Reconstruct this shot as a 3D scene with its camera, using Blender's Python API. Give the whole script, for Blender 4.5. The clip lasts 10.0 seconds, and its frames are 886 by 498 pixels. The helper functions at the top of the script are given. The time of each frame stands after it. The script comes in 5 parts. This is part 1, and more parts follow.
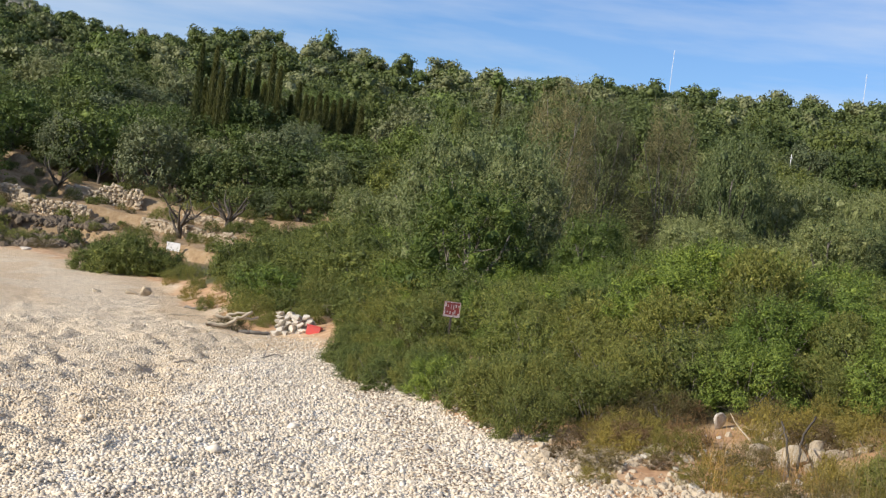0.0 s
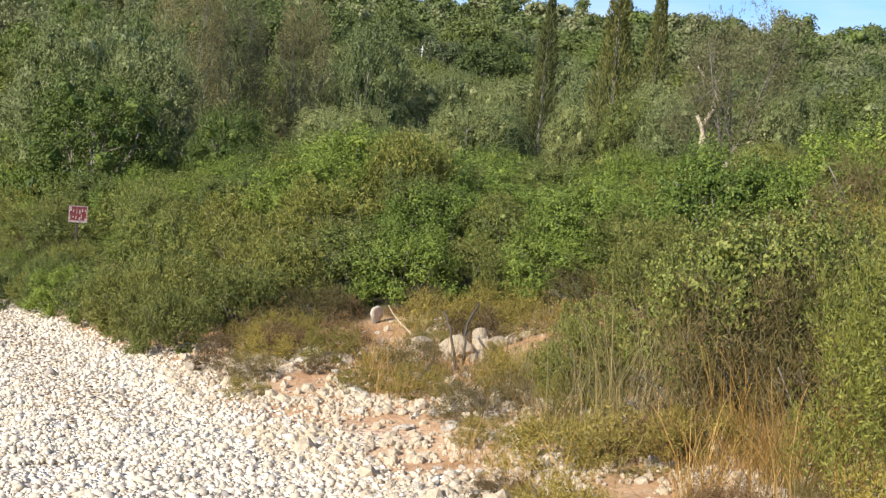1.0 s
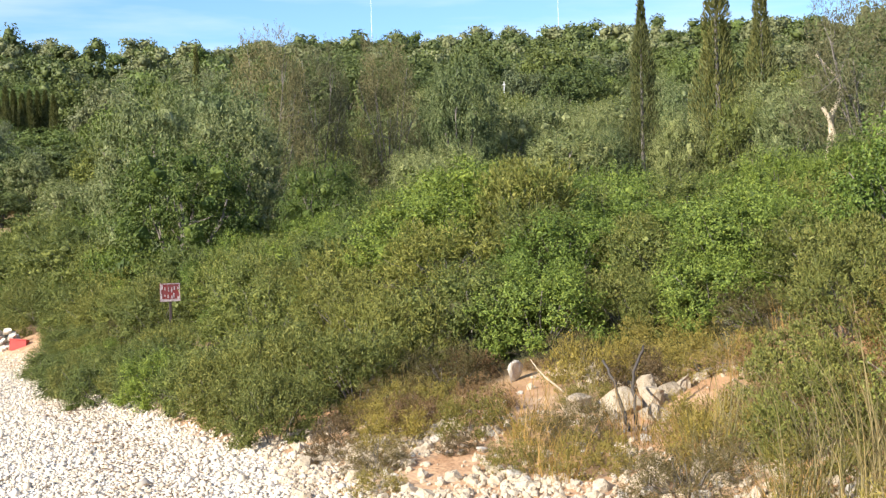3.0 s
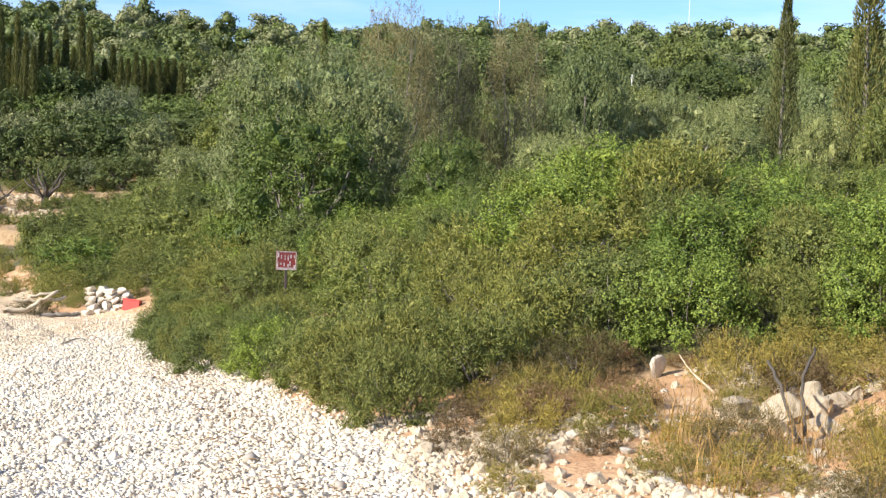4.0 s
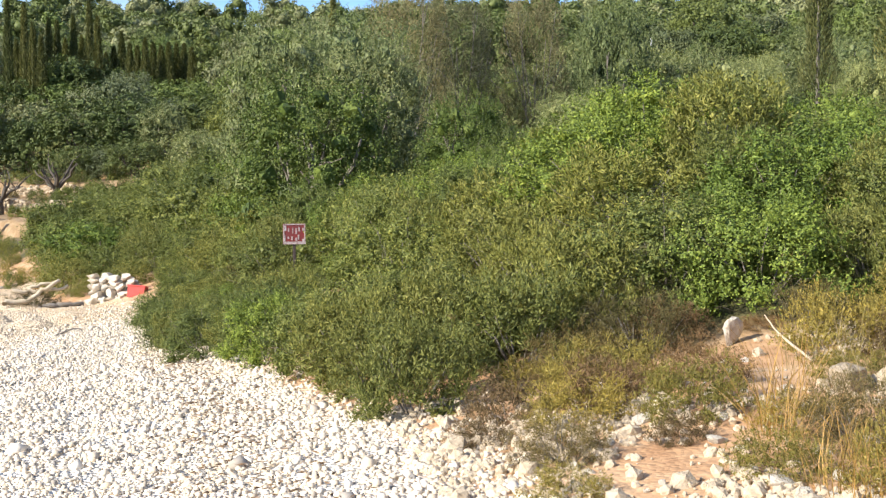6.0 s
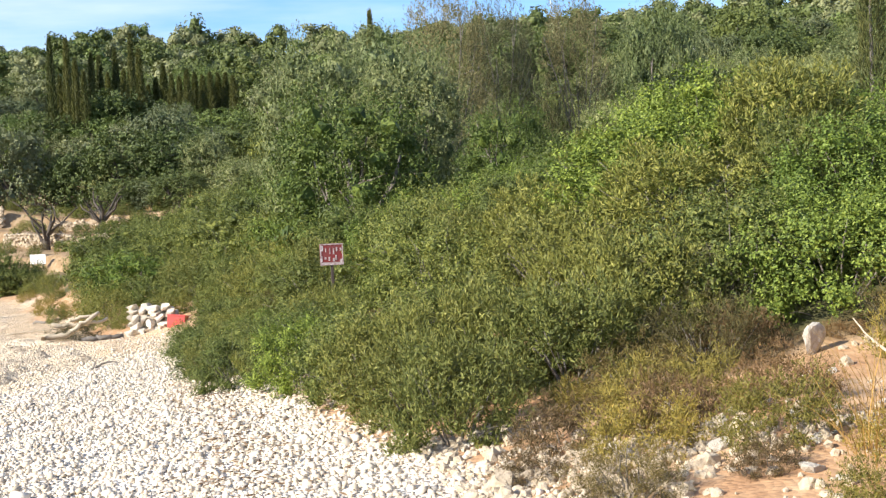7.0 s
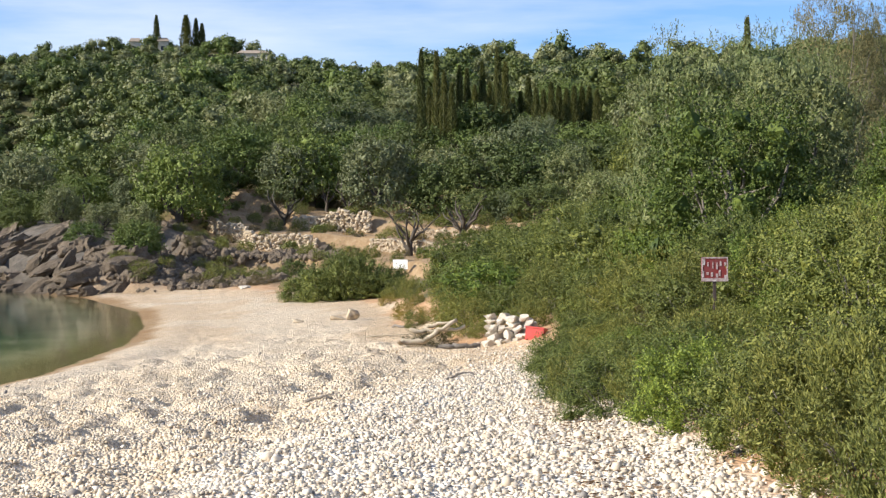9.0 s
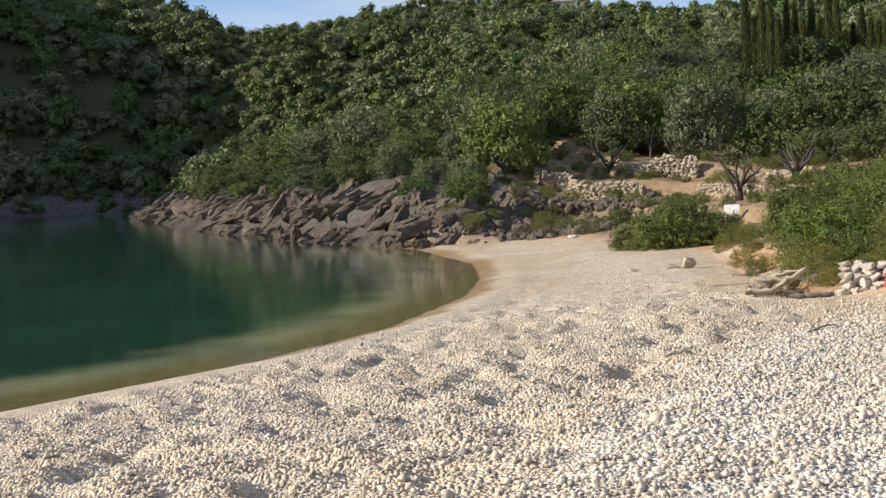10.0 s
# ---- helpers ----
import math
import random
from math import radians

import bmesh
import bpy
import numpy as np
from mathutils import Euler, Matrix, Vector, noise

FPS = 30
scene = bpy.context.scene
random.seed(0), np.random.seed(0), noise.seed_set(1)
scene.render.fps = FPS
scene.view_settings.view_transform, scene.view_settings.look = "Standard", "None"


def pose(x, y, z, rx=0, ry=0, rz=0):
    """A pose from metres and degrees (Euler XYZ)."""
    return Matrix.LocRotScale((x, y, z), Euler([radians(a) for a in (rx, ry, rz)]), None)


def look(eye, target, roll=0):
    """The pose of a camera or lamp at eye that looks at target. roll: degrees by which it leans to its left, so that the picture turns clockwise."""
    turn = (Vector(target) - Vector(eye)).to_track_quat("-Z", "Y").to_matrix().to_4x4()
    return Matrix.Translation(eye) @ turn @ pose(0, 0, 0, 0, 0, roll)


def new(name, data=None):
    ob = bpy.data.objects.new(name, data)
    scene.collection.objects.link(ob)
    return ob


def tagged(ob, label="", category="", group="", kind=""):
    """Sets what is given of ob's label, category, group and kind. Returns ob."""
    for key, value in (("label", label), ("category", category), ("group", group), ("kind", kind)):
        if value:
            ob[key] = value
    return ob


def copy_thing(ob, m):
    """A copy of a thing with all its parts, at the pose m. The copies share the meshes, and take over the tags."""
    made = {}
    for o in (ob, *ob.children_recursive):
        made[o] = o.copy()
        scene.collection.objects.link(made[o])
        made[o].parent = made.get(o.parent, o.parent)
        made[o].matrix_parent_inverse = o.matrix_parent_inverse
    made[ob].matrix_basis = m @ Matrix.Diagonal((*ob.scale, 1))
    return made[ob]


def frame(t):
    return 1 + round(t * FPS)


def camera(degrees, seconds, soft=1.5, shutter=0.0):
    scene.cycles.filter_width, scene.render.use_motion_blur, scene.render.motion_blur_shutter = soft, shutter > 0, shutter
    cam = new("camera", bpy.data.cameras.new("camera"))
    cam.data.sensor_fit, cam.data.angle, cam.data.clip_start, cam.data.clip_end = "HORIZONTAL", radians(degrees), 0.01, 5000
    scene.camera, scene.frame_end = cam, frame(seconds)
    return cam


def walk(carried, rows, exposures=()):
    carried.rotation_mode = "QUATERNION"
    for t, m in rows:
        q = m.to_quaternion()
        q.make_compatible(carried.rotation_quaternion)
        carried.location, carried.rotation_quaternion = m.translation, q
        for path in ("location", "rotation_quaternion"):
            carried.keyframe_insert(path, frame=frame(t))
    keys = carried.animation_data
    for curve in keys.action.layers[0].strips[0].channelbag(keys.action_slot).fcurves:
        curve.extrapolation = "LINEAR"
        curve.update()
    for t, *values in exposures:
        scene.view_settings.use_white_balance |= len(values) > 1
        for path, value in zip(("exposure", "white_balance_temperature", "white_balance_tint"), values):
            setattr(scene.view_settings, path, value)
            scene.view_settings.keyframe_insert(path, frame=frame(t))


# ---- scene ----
# ---- camera and its walk ----
cam = camera(38.0, 10.0, soft=1.3)


def aimed(x, y, z, heading, pitch, roll):
    """A pose from the eye, the heading (degrees from +y to the right), the pitch upwards and the lean to the left."""
    h, p = radians(heading), radians(pitch)
    way = Vector((math.sin(h) * math.cos(p), math.cos(h) * math.cos(p), math.sin(p)))
    return look((x, y, z), Vector((x, y, z)) + 10 * way, roll)


PATH = [
    (0, -0.060, -0.040, 4.980, 3.20, -0.83, 7.55),
    (0.5, 0.020, 0.864, 4.816, 12.62, -3.08, 5.70),
    (1, 0.221, 1.529, 4.814, 19.52, -3.50, 5.19),
    (1.5, 0.293, 2.159, 4.773, 18.50, -3.80, 1.83),
    (2, 0.506, 2.680, 4.727, 20.26, -3.34, 2.54),
    (2.5, 0.581, 3.236, 4.672, 17.35, -2.39, 1.38),
    (2.7, 0.582, 3.477, 4.693, 16.13, -1.70, -2.55),
    (3.8, 0.669, 4.735, 4.568, 10.66, -2.47, 2.68),
    (4, 0.589, 4.949, 4.501, 10.14, -2.27, 2.03),
    (4.5, 0.560, 5.383, 4.456, 7.78, -2.30, -0.93),
    (5, 0.687, 5.913, 4.378, 7.24, -3.00, 0.83),
    (5.5, 0.788, 6.473, 4.261, 7.35, -3.33, 0.92),
    (5.7, 0.835, 6.697, 4.240, 8.59, -3.25, 0.11),
    (6.8, 1.160, 7.780, 4.086, 9.56, -3.18, -0.66),
    (7, 1.170, 8.025, 4.069, 7.02, -2.26, -2.69),
    (7.5, 1.344, 8.519, 4.006, 8.61, -2.10, 1.52),
    (8, 1.306, 8.991, 3.986, 6.20, -2.01, -0.42),
    (8.5, 1.017, 9.770, 3.954, -3.93, -0.66, -1.83),
    (9, 0.841, 10.057, 3.902, -8.60, -1.03, -0.43),
    (9.5, 0.630, 10.160, 4.090, -13.50, -2.55, 0.75),
    (10, 0.260, 10.180, 4.000, -22.77, -3.05, -2.40),
]
EXPOSURES = [(0.0, 0.26), (1.0, 0.62), (2.5, 0.9), (4.0, 0.95), (8.0, 0.95), (9.0, 0.64), (10.0, 0.28)]
walk(cam, [(t, aimed(*row)) for t, *row in PATH], EXPOSURES)

# ---- world and sun ----
SUN_HEADING, SUN_HEIGHT = -114.0, 28.0
world = bpy.data.worlds.new("sky")
scene.world = world
world.use_nodes = True
wn, wl = world.node_tree.nodes, world.node_tree.links
background = wn["Background"]
background.inputs["Strength"].default_value = 0.098
sky = wn.new("ShaderNodeTexSky")
sky.sky_type, sky.sun_disc = "NISHITA", False
sky.sun_elevation, sky.sun_rotation = radians(SUN_HEIGHT), radians(SUN_HEADING)
sky.air_density, sky.dust_density, sky.ozone_density = 1.0, 0.3, 2.5
# thin streaks of high cloud
place = wn.new("ShaderNodeTexCoord")
squash = wn.new("ShaderNodeMapping")
squash.inputs["Scale"].default_value = (1.2, 1.6, 9.0)
squash.inputs["Rotation"].default_value = (0.0, radians(9), 0.0)
wisps = wn.new("ShaderNodeTexNoise")
wisps.inputs["Scale"].default_value, wisps.inputs["Detail"].default_value = 2.1, 7.0
wisps.inputs["Roughness"].default_value = 0.55
thin = wn.new("ShaderNodeValToRGB")
thin.color_ramp.elements[0].position, thin.color_ramp.elements[1].position = 0.40, 0.78
thin.color_ramp.elements[1].color = (0.8, 0.8, 0.8, 1)
clouded = wn.new("ShaderNodeMixRGB")
clouded.inputs["Color2"].default_value = (6.6, 7.0, 7.6, 1)
wl.new(place.outputs["Generated"], squash.inputs["Vector"])
wl.new(squash.outputs[0], wisps.inputs["Vector"])
wl.new(wisps.outputs["Fac"], thin.inputs[0])
wl.new(thin.outputs[0], clouded.inputs["Fac"])
deeper = wn.new("ShaderNodeMixRGB")
deeper.blend_type = "MULTIPLY"
deeper.inputs["Fac"].default_value, deeper.inputs["Color2"].default_value = 1.0, (0.74, 0.93, 1.25, 1)
wl.new(sky.outputs[0], deeper.inputs["Color1"])
wl.new(deeper.outputs[0], clouded.inputs["Color1"])
wl.new(clouded.outputs[0], background.inputs["Color"])

sun = new("sun", bpy.data.lights.new("sun", "SUN"))
sun.data.energy, sun.data.angle, sun.data.color = 5.0, radians(0.55), (1.0, 0.93, 0.82)
sh, sv = radians(SUN_HEADING), radians(SUN_HEIGHT)
sun.matrix_world = look((Vector((math.sin(sh) * math.cos(sv), math.cos(sh) * math.cos(sv), math.sin(sv))) * 100), (0, 0, 0))

# ---- materials ----


def material(name, rough=0.8, spec=0.3):
    m = bpy.data.materials.new(name)
    m.use_nodes = True
    b = m.node_tree.nodes["Principled BSDF"]
    b.inputs["Roughness"].default_value = rough
    b.inputs["Specular IOR Level"].default_value = spec
    return m, m.node_tree.nodes, m.node_tree.links, b


def noise_node(n, l, scale, detail=4.0, rough=0.55, coord="Object"):
    tc, tx = n.new("ShaderNodeTexCoord"), n.new("ShaderNodeTexNoise")
    tx.inputs["Scale"].default_value, tx.inputs["Detail"].default_value = scale, detail
    tx.inputs["Roughness"].default_value = rough
    l.new(tc.outputs[coord], tx.inputs["Vector"])
    return tx.outputs["Fac"]


def ramp(n, l, source, *stops):
    r = n.new("ShaderNodeValToRGB")
    while len(r.color_ramp.elements) < len(stops):
        r.color_ramp.elements.new(0.5)
    for e, (p, c) in zip(r.color_ramp.elements, stops):
        e.position, e.color = p, (*c, 1)
    l.new(source, r.inputs[0])
    return r.outputs[0]


def mixed(n, l, fac, a, b, mode="MIX"):
    m = n.new("ShaderNodeMixRGB")
    m.blend_type = mode
    for socket, v in (("Fac", fac), ("Color1", a), ("Color2", b)):
        if isinstance(v, (int, float)):
            m.inputs[socket].default_value = v
        elif isinstance(v, tuple):
            m.inputs[socket].default_value = (*v, 1)
        else:
            l.new(v, m.inputs[socket])
    return m.outputs[0]


def bumped(n, l, b, height, strength, distance):
    k = n.new("ShaderNodeBump")
    k.inputs["Strength"].default_value, k.inputs["Distance"].default_value = strength, distance
    l.new(height, k.inputs["Height"])
    l.new(k.outputs[0], b.inputs["Normal"])


def attribute(n, name):
    a = n.new("ShaderNodeAttribute")
    a.attribute_name = name
    return a.outputs["Fac"]


def leafy(name, dark, mid, light, patch=0.6, glow=0.1):
    """Foliage: each leaf varies a little, each plant and each patch of a plant too; some light passes through."""
    m, n, l, b = material(name, 0.55, 0.25)
    dark, mid, light = (tuple(v * k for v, k in zip(c, (2.75, 1.95, 1.85) if patch < 0.3 else (2.55, 1.44, 1.2))) for c in (dark, mid, light))
    dark, light = (tuple(0.8 * v + 0.2 * w for v, w in zip(c, mid)) for c in (dark, light))
    g = n.new("ShaderNodeNewGeometry")
    info = n.new("ShaderNodeObjectInfo")
    own = ramp(n, l, g.outputs["Random Per Island"], (0.0, dark), (0.55, mid), (1.0, light))
    big = noise_node(n, l, patch, 3.0, 0.6)
    tinted = mixed(n, l, big, (0.55, 0.6, 0.55), (1.45, 1.35, 1.3))
    c = mixed(n, l, 1.0, own, tinted, "MULTIPLY")
    each = ramp(n, l, info.outputs["Random"], (0.0, (0.68, 0.76, 0.72)), (0.5, (1.0, 1.0, 1.0)), (1.0, (1.2, 1.16, 1.02)))
    c = mixed(n, l, 1.0, c, each, "MULTIPLY")
    fine = noise_node(n, l, 2.6 if patch < 0.3 else 24.0, 2.0, 0.6)
    c = mixed(n, l, 1.0, c, ramp(n, l, fine, (0.3, (0.74, 0.76, 0.74)), (0.7, (1.24, 1.22, 1.18))), "MULTIPLY")
    l.new(c, b.inputs["Base Color"])
    tr, mx = n.new("ShaderNodeBsdfTranslucent"), n.new("ShaderNodeMixShader")
    mx.inputs["Fac"].default_value = glow
    l.new(mixed(n, l, 1.0, c, (1.1, 1.25, 0.65), "MULTIPLY"), tr.inputs["Color"])
    out = n["Material Output"]
    l.new(b.outputs[0], mx.inputs[1])
    l.new(tr.outputs[0], mx.inputs[2])
    l.new(mx.outputs[0], out.inputs["Surface"])
    return m


def earthy(name, low, high, scale=3.0, bump=0.02, rough=0.9):
    m, n, l, b = material(name, rough, 0.2)
    f = noise_node(n, l, scale, 8.0, 0.65)
    fine = noise_node(n, l, scale * 9, 5.0, 0.6)
    c = ramp(n, l, f, (0.25, low), (0.75, high))
    l.new(mixed(n, l, 0.5, c, ramp(n, l, fine, (0.3, low), (0.7, high))), b.inputs["Base Color"])
    bumped(n, l, b, fine, 0.7, bump)
    return m


LEAF_GREEN = leafy("leaf_bright_green", (0.022, 0.06, 0.016), (0.056, 0.142, 0.03), (0.108, 0.23, 0.056))
LEAF_DARK = leafy("leaf_dark_green", (0.019, 0.046, 0.016), (0.051, 0.11, 0.033), (0.098, 0.185, 0.062))
LEAF_OLIVE = leafy("leaf_olive_grey", (0.036, 0.08, 0.038), (0.07, 0.146, 0.07), (0.13, 0.24, 0.14))
LEAF_HEATH = leafy("leaf_heath", (0.028, 0.06, 0.021), (0.066, 0.128, 0.041), (0.112, 0.195, 0.07))
LEAF_YELLOW = leafy("leaf_yellow_green", (0.05, 0.08, 0.026), (0.098, 0.143, 0.042), (0.145, 0.2, 0.066))
LEAF_DRY = leafy("leaf_dry_twig", (0.03, 0.044, 0.022), (0.052, 0.074, 0.036), (0.085, 0.118, 0.06), glow=0.1)
LEAF_RUSSET = leafy("leaf_russet", (0.045, 0.055, 0.034), (0.072, 0.082, 0.052), (0.105, 0.115, 0.078), glow=0.15)
LEAF_CYPRESS = leafy("leaf_cypress", (0.022, 0.046, 0.018), (0.042, 0.08, 0.032), (0.07, 0.12, 0.052), glow=0.15)
LEAF_JUNIPER = leafy("leaf_juniper", (0.03, 0.062, 0.018), (0.052, 0.105, 0.026), (0.085, 0.155, 0.045))
LEAF_STRAW = leafy("leaf_straw", (0.085, 0.1, 0.042), (0.14, 0.155, 0.066), (0.2, 0.22, 0.1), glow=0.2)
LEAF_REED = leafy("leaf_reed", (0.056, 0.088, 0.05), (0.095, 0.142, 0.085), (0.15, 0.205, 0.135), glow=0.2)
LEAF_BAY = leafy("leaf_bay", (0.02, 0.055, 0.016), (0.046, 0.11, 0.028), (0.085, 0.175, 0.05))
LEAF_GREY = leafy("leaf_grey_brown", (0.036, 0.066, 0.04), (0.06, 0.1, 0.06), (0.096, 0.148, 0.095))
FAR_OAK = leafy("far_oak_leaf", (0.032, 0.058, 0.02), (0.04, 0.072, 0.025), (0.05, 0.088, 0.03), patch=0.17)
FAR_OLIVE = leafy("far_olive_leaf", (0.05, 0.082, 0.044), (0.062, 0.098, 0.054), (0.078, 0.118, 0.068), patch=0.17)
FAR_MAQUIS = leafy("far_maquis_leaf", (0.04, 0.075, 0.022), (0.05, 0.095, 0.027), (0.064, 0.115, 0.034), patch=0.17)
BARK = earthy("bark_grey", (0.10, 0.085, 0.07), (0.30, 0.27, 0.23), 6.0, 0.03)
DEADWOOD = earthy("deadwood_pale", (0.38, 0.30, 0.20), (0.70, 0.60, 0.45), 8.0, 0.01)
BARK_DARK = earthy("bark_dark", (0.05, 0.042, 0.035), (0.14, 0.12, 0.10), 6.0, 0.03)
WEED = earthy("dry_weed", (0.10, 0.065, 0.04), (0.26, 0.17, 0.10), 6.0, 0.01)
STONE = earthy("limestone_pale", (0.42, 0.36, 0.28), (0.78, 0.73, 0.64), 4.0, 0.02)
STONE_WARM = earthy("limestone_ochre", (0.34, 0.26, 0.17), (0.62, 0.53, 0.40), 3.0, 0.03)
CLIFF = earthy("cliff_rock", (0.045, 0.035, 0.026), (0.33, 0.26, 0.185), 1.9, 0.25)

# ---- the lie of the land ----
SHORE = [(-60, -80), (-34, -25), (-25, 0), (-20, 17), (-16.8, 28.8), (-15.1, 36), (-14.8, 42.3), (-16, 51), (-18.3, 58.5),
         (-22, 67), (-30, 79), (-38, 86), (-46.7, 93.3), (-63, 110), (-90, 142), (-118, 172), (-124, 180), (-122, 198),
         (-138, 217), (-168, 224), (-205, 210), (-260, 150), (-300, 60), (-330, -80)]
SCRUB = [(6, -80), (4.5, -40), (3.3, 0), (2.85, 8), (2.5, 10.4), (2.3, 13), (1.9, 16), (1.0, 19.5), (0.4, 23), (0.1, 26), (-1.4, 37),
         (-3.9, 43), (-5.5, 47), (-8.5, 58), (-11, 65), (-19, 76), (-24, 80.5), (-31, 81), (-40, 90), (-49, 98), (-66, 115),
         (-93, 147), (-117, 178), (-116, 200), (-136, 222), (-168, 229), (-208, 214), (-265, 152), (-305, 60), (-336, -80)]
SEA = SHORE + [(-900, -3000), (-80, -3000)]
INLAND = SCRUB + [(-4000, -80), (-4000, 4000), (4000, 4000), (4000, -4000), (20, -4000)]
EYE = (0.5, 7.0)
# height of the skyline by heading: degrees, metres at the crest, distance of the crest
# west of -47 the crest is unseen, raised so that it shades the far shore
RIDGE = [(-180, 8, 400), (-120, 130, 420), (-62, 140, 400), (-47, 84, 395), (-41, 61, 390), (-34, 50, 390), (-30.5, 41, 360), (-24, 51, 390),
         (-18, 53, 385), (-12, 39, 330), (-8, 41.5, 320), (-4, 40, 300), (5, 38, 290), (16, 41, 300), (22, 42, 310), (30, 40, 300), (38, 39, 290),
         (60, 40, 290), (130, 30, 300), (180, 8, 400)]


def to_line(x, y, line):
    """Distance to a line of corners."""
    best = np.full(np.shape(x), 1e9)
    for (ax, ay), (bx, by) in zip(line[:-1], line[1:]):
        dx, dy = bx - ax, by - ay
        u = np.clip(((x - ax) * dx + (y - ay) * dy) / (dx * dx + dy * dy), 0, 1)
        best = np.minimum(best, np.hypot(x - ax - u * dx, y - ay - u * dy))
    return best


def inside(x, y, ring):
    odd = np.zeros(np.shape(x), bool)
    for (ax, ay), (bx, by) in zip(ring, ring[1:] + ring[:1]):
        if ay != by:
            odd ^= ((ay > y) != (by > y)) & (x < (bx - ax) * (y - ay) / (by - ay) + ax)
    return odd


def smooth(a, b, v):
    u = np.clip((v - a) / (b - a), 0, 1)
    return u * u * (3 - 2 * u)


def lattice(ix, iy, seed):
    v = np.sin(ix * 127.1 + iy * 311.7 + seed * 74.7) * 43758.5453
    return v - np.floor(v)


def ripple(x, y, scale, seed=0, octaves=3):
    """Smooth noise of about -0.5 to 0.5."""
    total, weight = 0.0, 1.0
    for k in range(octaves):
        u, v = x / scale * 2**k, y / scale * 2**k
        iu, iv = np.floor(u), np.floor(v)
        fu, fv = u - iu, v - iv
        fu, fv = fu * fu * (3 - 2 * fu), fv * fv * (3 - 2 * fv)
        s = seed + 17 * k
        total = total + weight * ((lattice(iu, iv, s) * (1 - fu) + lattice(iu + 1, iv, s) * fu) * (1 - fv)
                                  + (lattice(iu, iv + 1, s) * (1 - fu) + lattice(iu + 1, iv + 1, s) * fu) * fv - 0.5)
        weight *= 0.5
    return total


def land(x, y):
    """Ground height, and the distances inland of the water and of the scrub's edge."""
    x, y = np.asarray(x, float), np.asarray(y, float)
    s = to_line(x, y, SHORE) * np.where(inside(x, y, SEA), -1, 1)
    e = to_line(x, y, SCRUB) * np.where(inside(x, y, INLAND), 1, -1)
    k = np.interp(y, [-60, 0, 10, 21, 26, 40, 56, 80], [.15, .143, .113, .113, .10, .088, .06, .07])
    beach = k * s + 0.10 * np.exp(-((s - 1.2) / 1.0) ** 2)
    dip = smooth(0.6, 3.0, s) * smooth(0.3, -2.0, e)
    beach = beach + dip * (0.26 * ripple(x, y, 0.36, 3, 1) * (0.35 + 1.0 * smooth(-1.5, -4.5, x)) * smooth(64, 34, y) + 0.16 * ripple(x, y, 5.0, 5, 2))
    beach = beach + 0.13 * np.exp(-((x + 2.2) / 1.1) ** 2) * smooth(36, 28, y) * smooth(4, 10, y)
    under = np.where(s < 0, 0.22 * s * (1 - np.exp(s / 10)) + 0.05 * s, 0)
    under = np.maximum(under, -9.0)
    # the slope behind the beach
    heading = np.degrees(np.arctan2(x - EYE[0], y - EYE[1]))
    r = np.hypot(x - EYE[0], y - EYE[1])
    a, top, far = (np.array(c, float) for c in zip(*RIDGE))
    top, far = np.interp(heading, a, top), np.interp(heading, a, far)
    power = np.interp(heading, [-20, 0, 8], [2.0, 1.75, 1.45])
    hill = 3 + (top - 3) * np.minimum(r / far, 1) ** power - 0.05 * np.maximum(r - far, 0)
    foot = np.maximum(k * (s - np.maximum(e, 0)), 0.0)
    flat = smooth(21.0, 15.5, y) * smooth(-20, 0, y)
    near = foot + np.interp(e, [0, 6, 10, 24, 60], [0, 2.1, 2.6, 3.2, 8.5]) * (1 - 0.52 * flat * smooth(6.5, 3.5, e))
    steps = np.interp(e, [0, 5, 8, 8.4, 14, 14.5, 20, 20.5, 27, 27.4, 34], [0, .5, .7, 2.0, 2.2, 3.5, 3.8, 5.1, 5.4, 6.6, 7.4])
    terraced = smooth(60, 67, y) * smooth(-38, -33, x) * np.maximum(smooth(-3, -8, x), smooth(78, 86, y) * smooth(6, -2, x)) * smooth(34, 27, e)
    near = near * (1 - terraced) + (foot + steps * np.interp(x, [-24, -12], [0.95, 0.70])) * terraced
    hill = near + (hill - near) * smooth(14, 60, e) * (1 - terraced)
    hill = hill + 1.6 * ripple(x, y, 26, 9, 3) * smooth(20, 70, e) * (1 - terraced) + 0.35 * ripple(x, y, 2.6, 2, 3) * smooth(0, 3, e)
    hill = hill + 0.38 * np.exp(-((x - 5.5) / 1.9) ** 2 - ((y - 22.8) / 3.0) ** 2) - 0.7 * np.exp(-((x - 9.0) / 2.2) ** 2 - ((y - 18.0) / 3.5) ** 2)
    rocky = smooth(74, 84, y) * smooth(-24, -32, x)
    hill = hill * (1 - rocky) + np.minimum(hill + 2.0, 0.2 + 0.8 * np.maximum(s, 0) ** 0.8 + 1.6 * np.maximum(s - 7, 0)) * rocky
    z = np.where(s < 0, under, np.where(e > 0, hill, beach))
    return z, s, e


def ground_at(x, y):
    return float(land(np.array([x]), np.array([y]))[0][0])


# ---- builders ----
rng = np.random.default_rng(7)


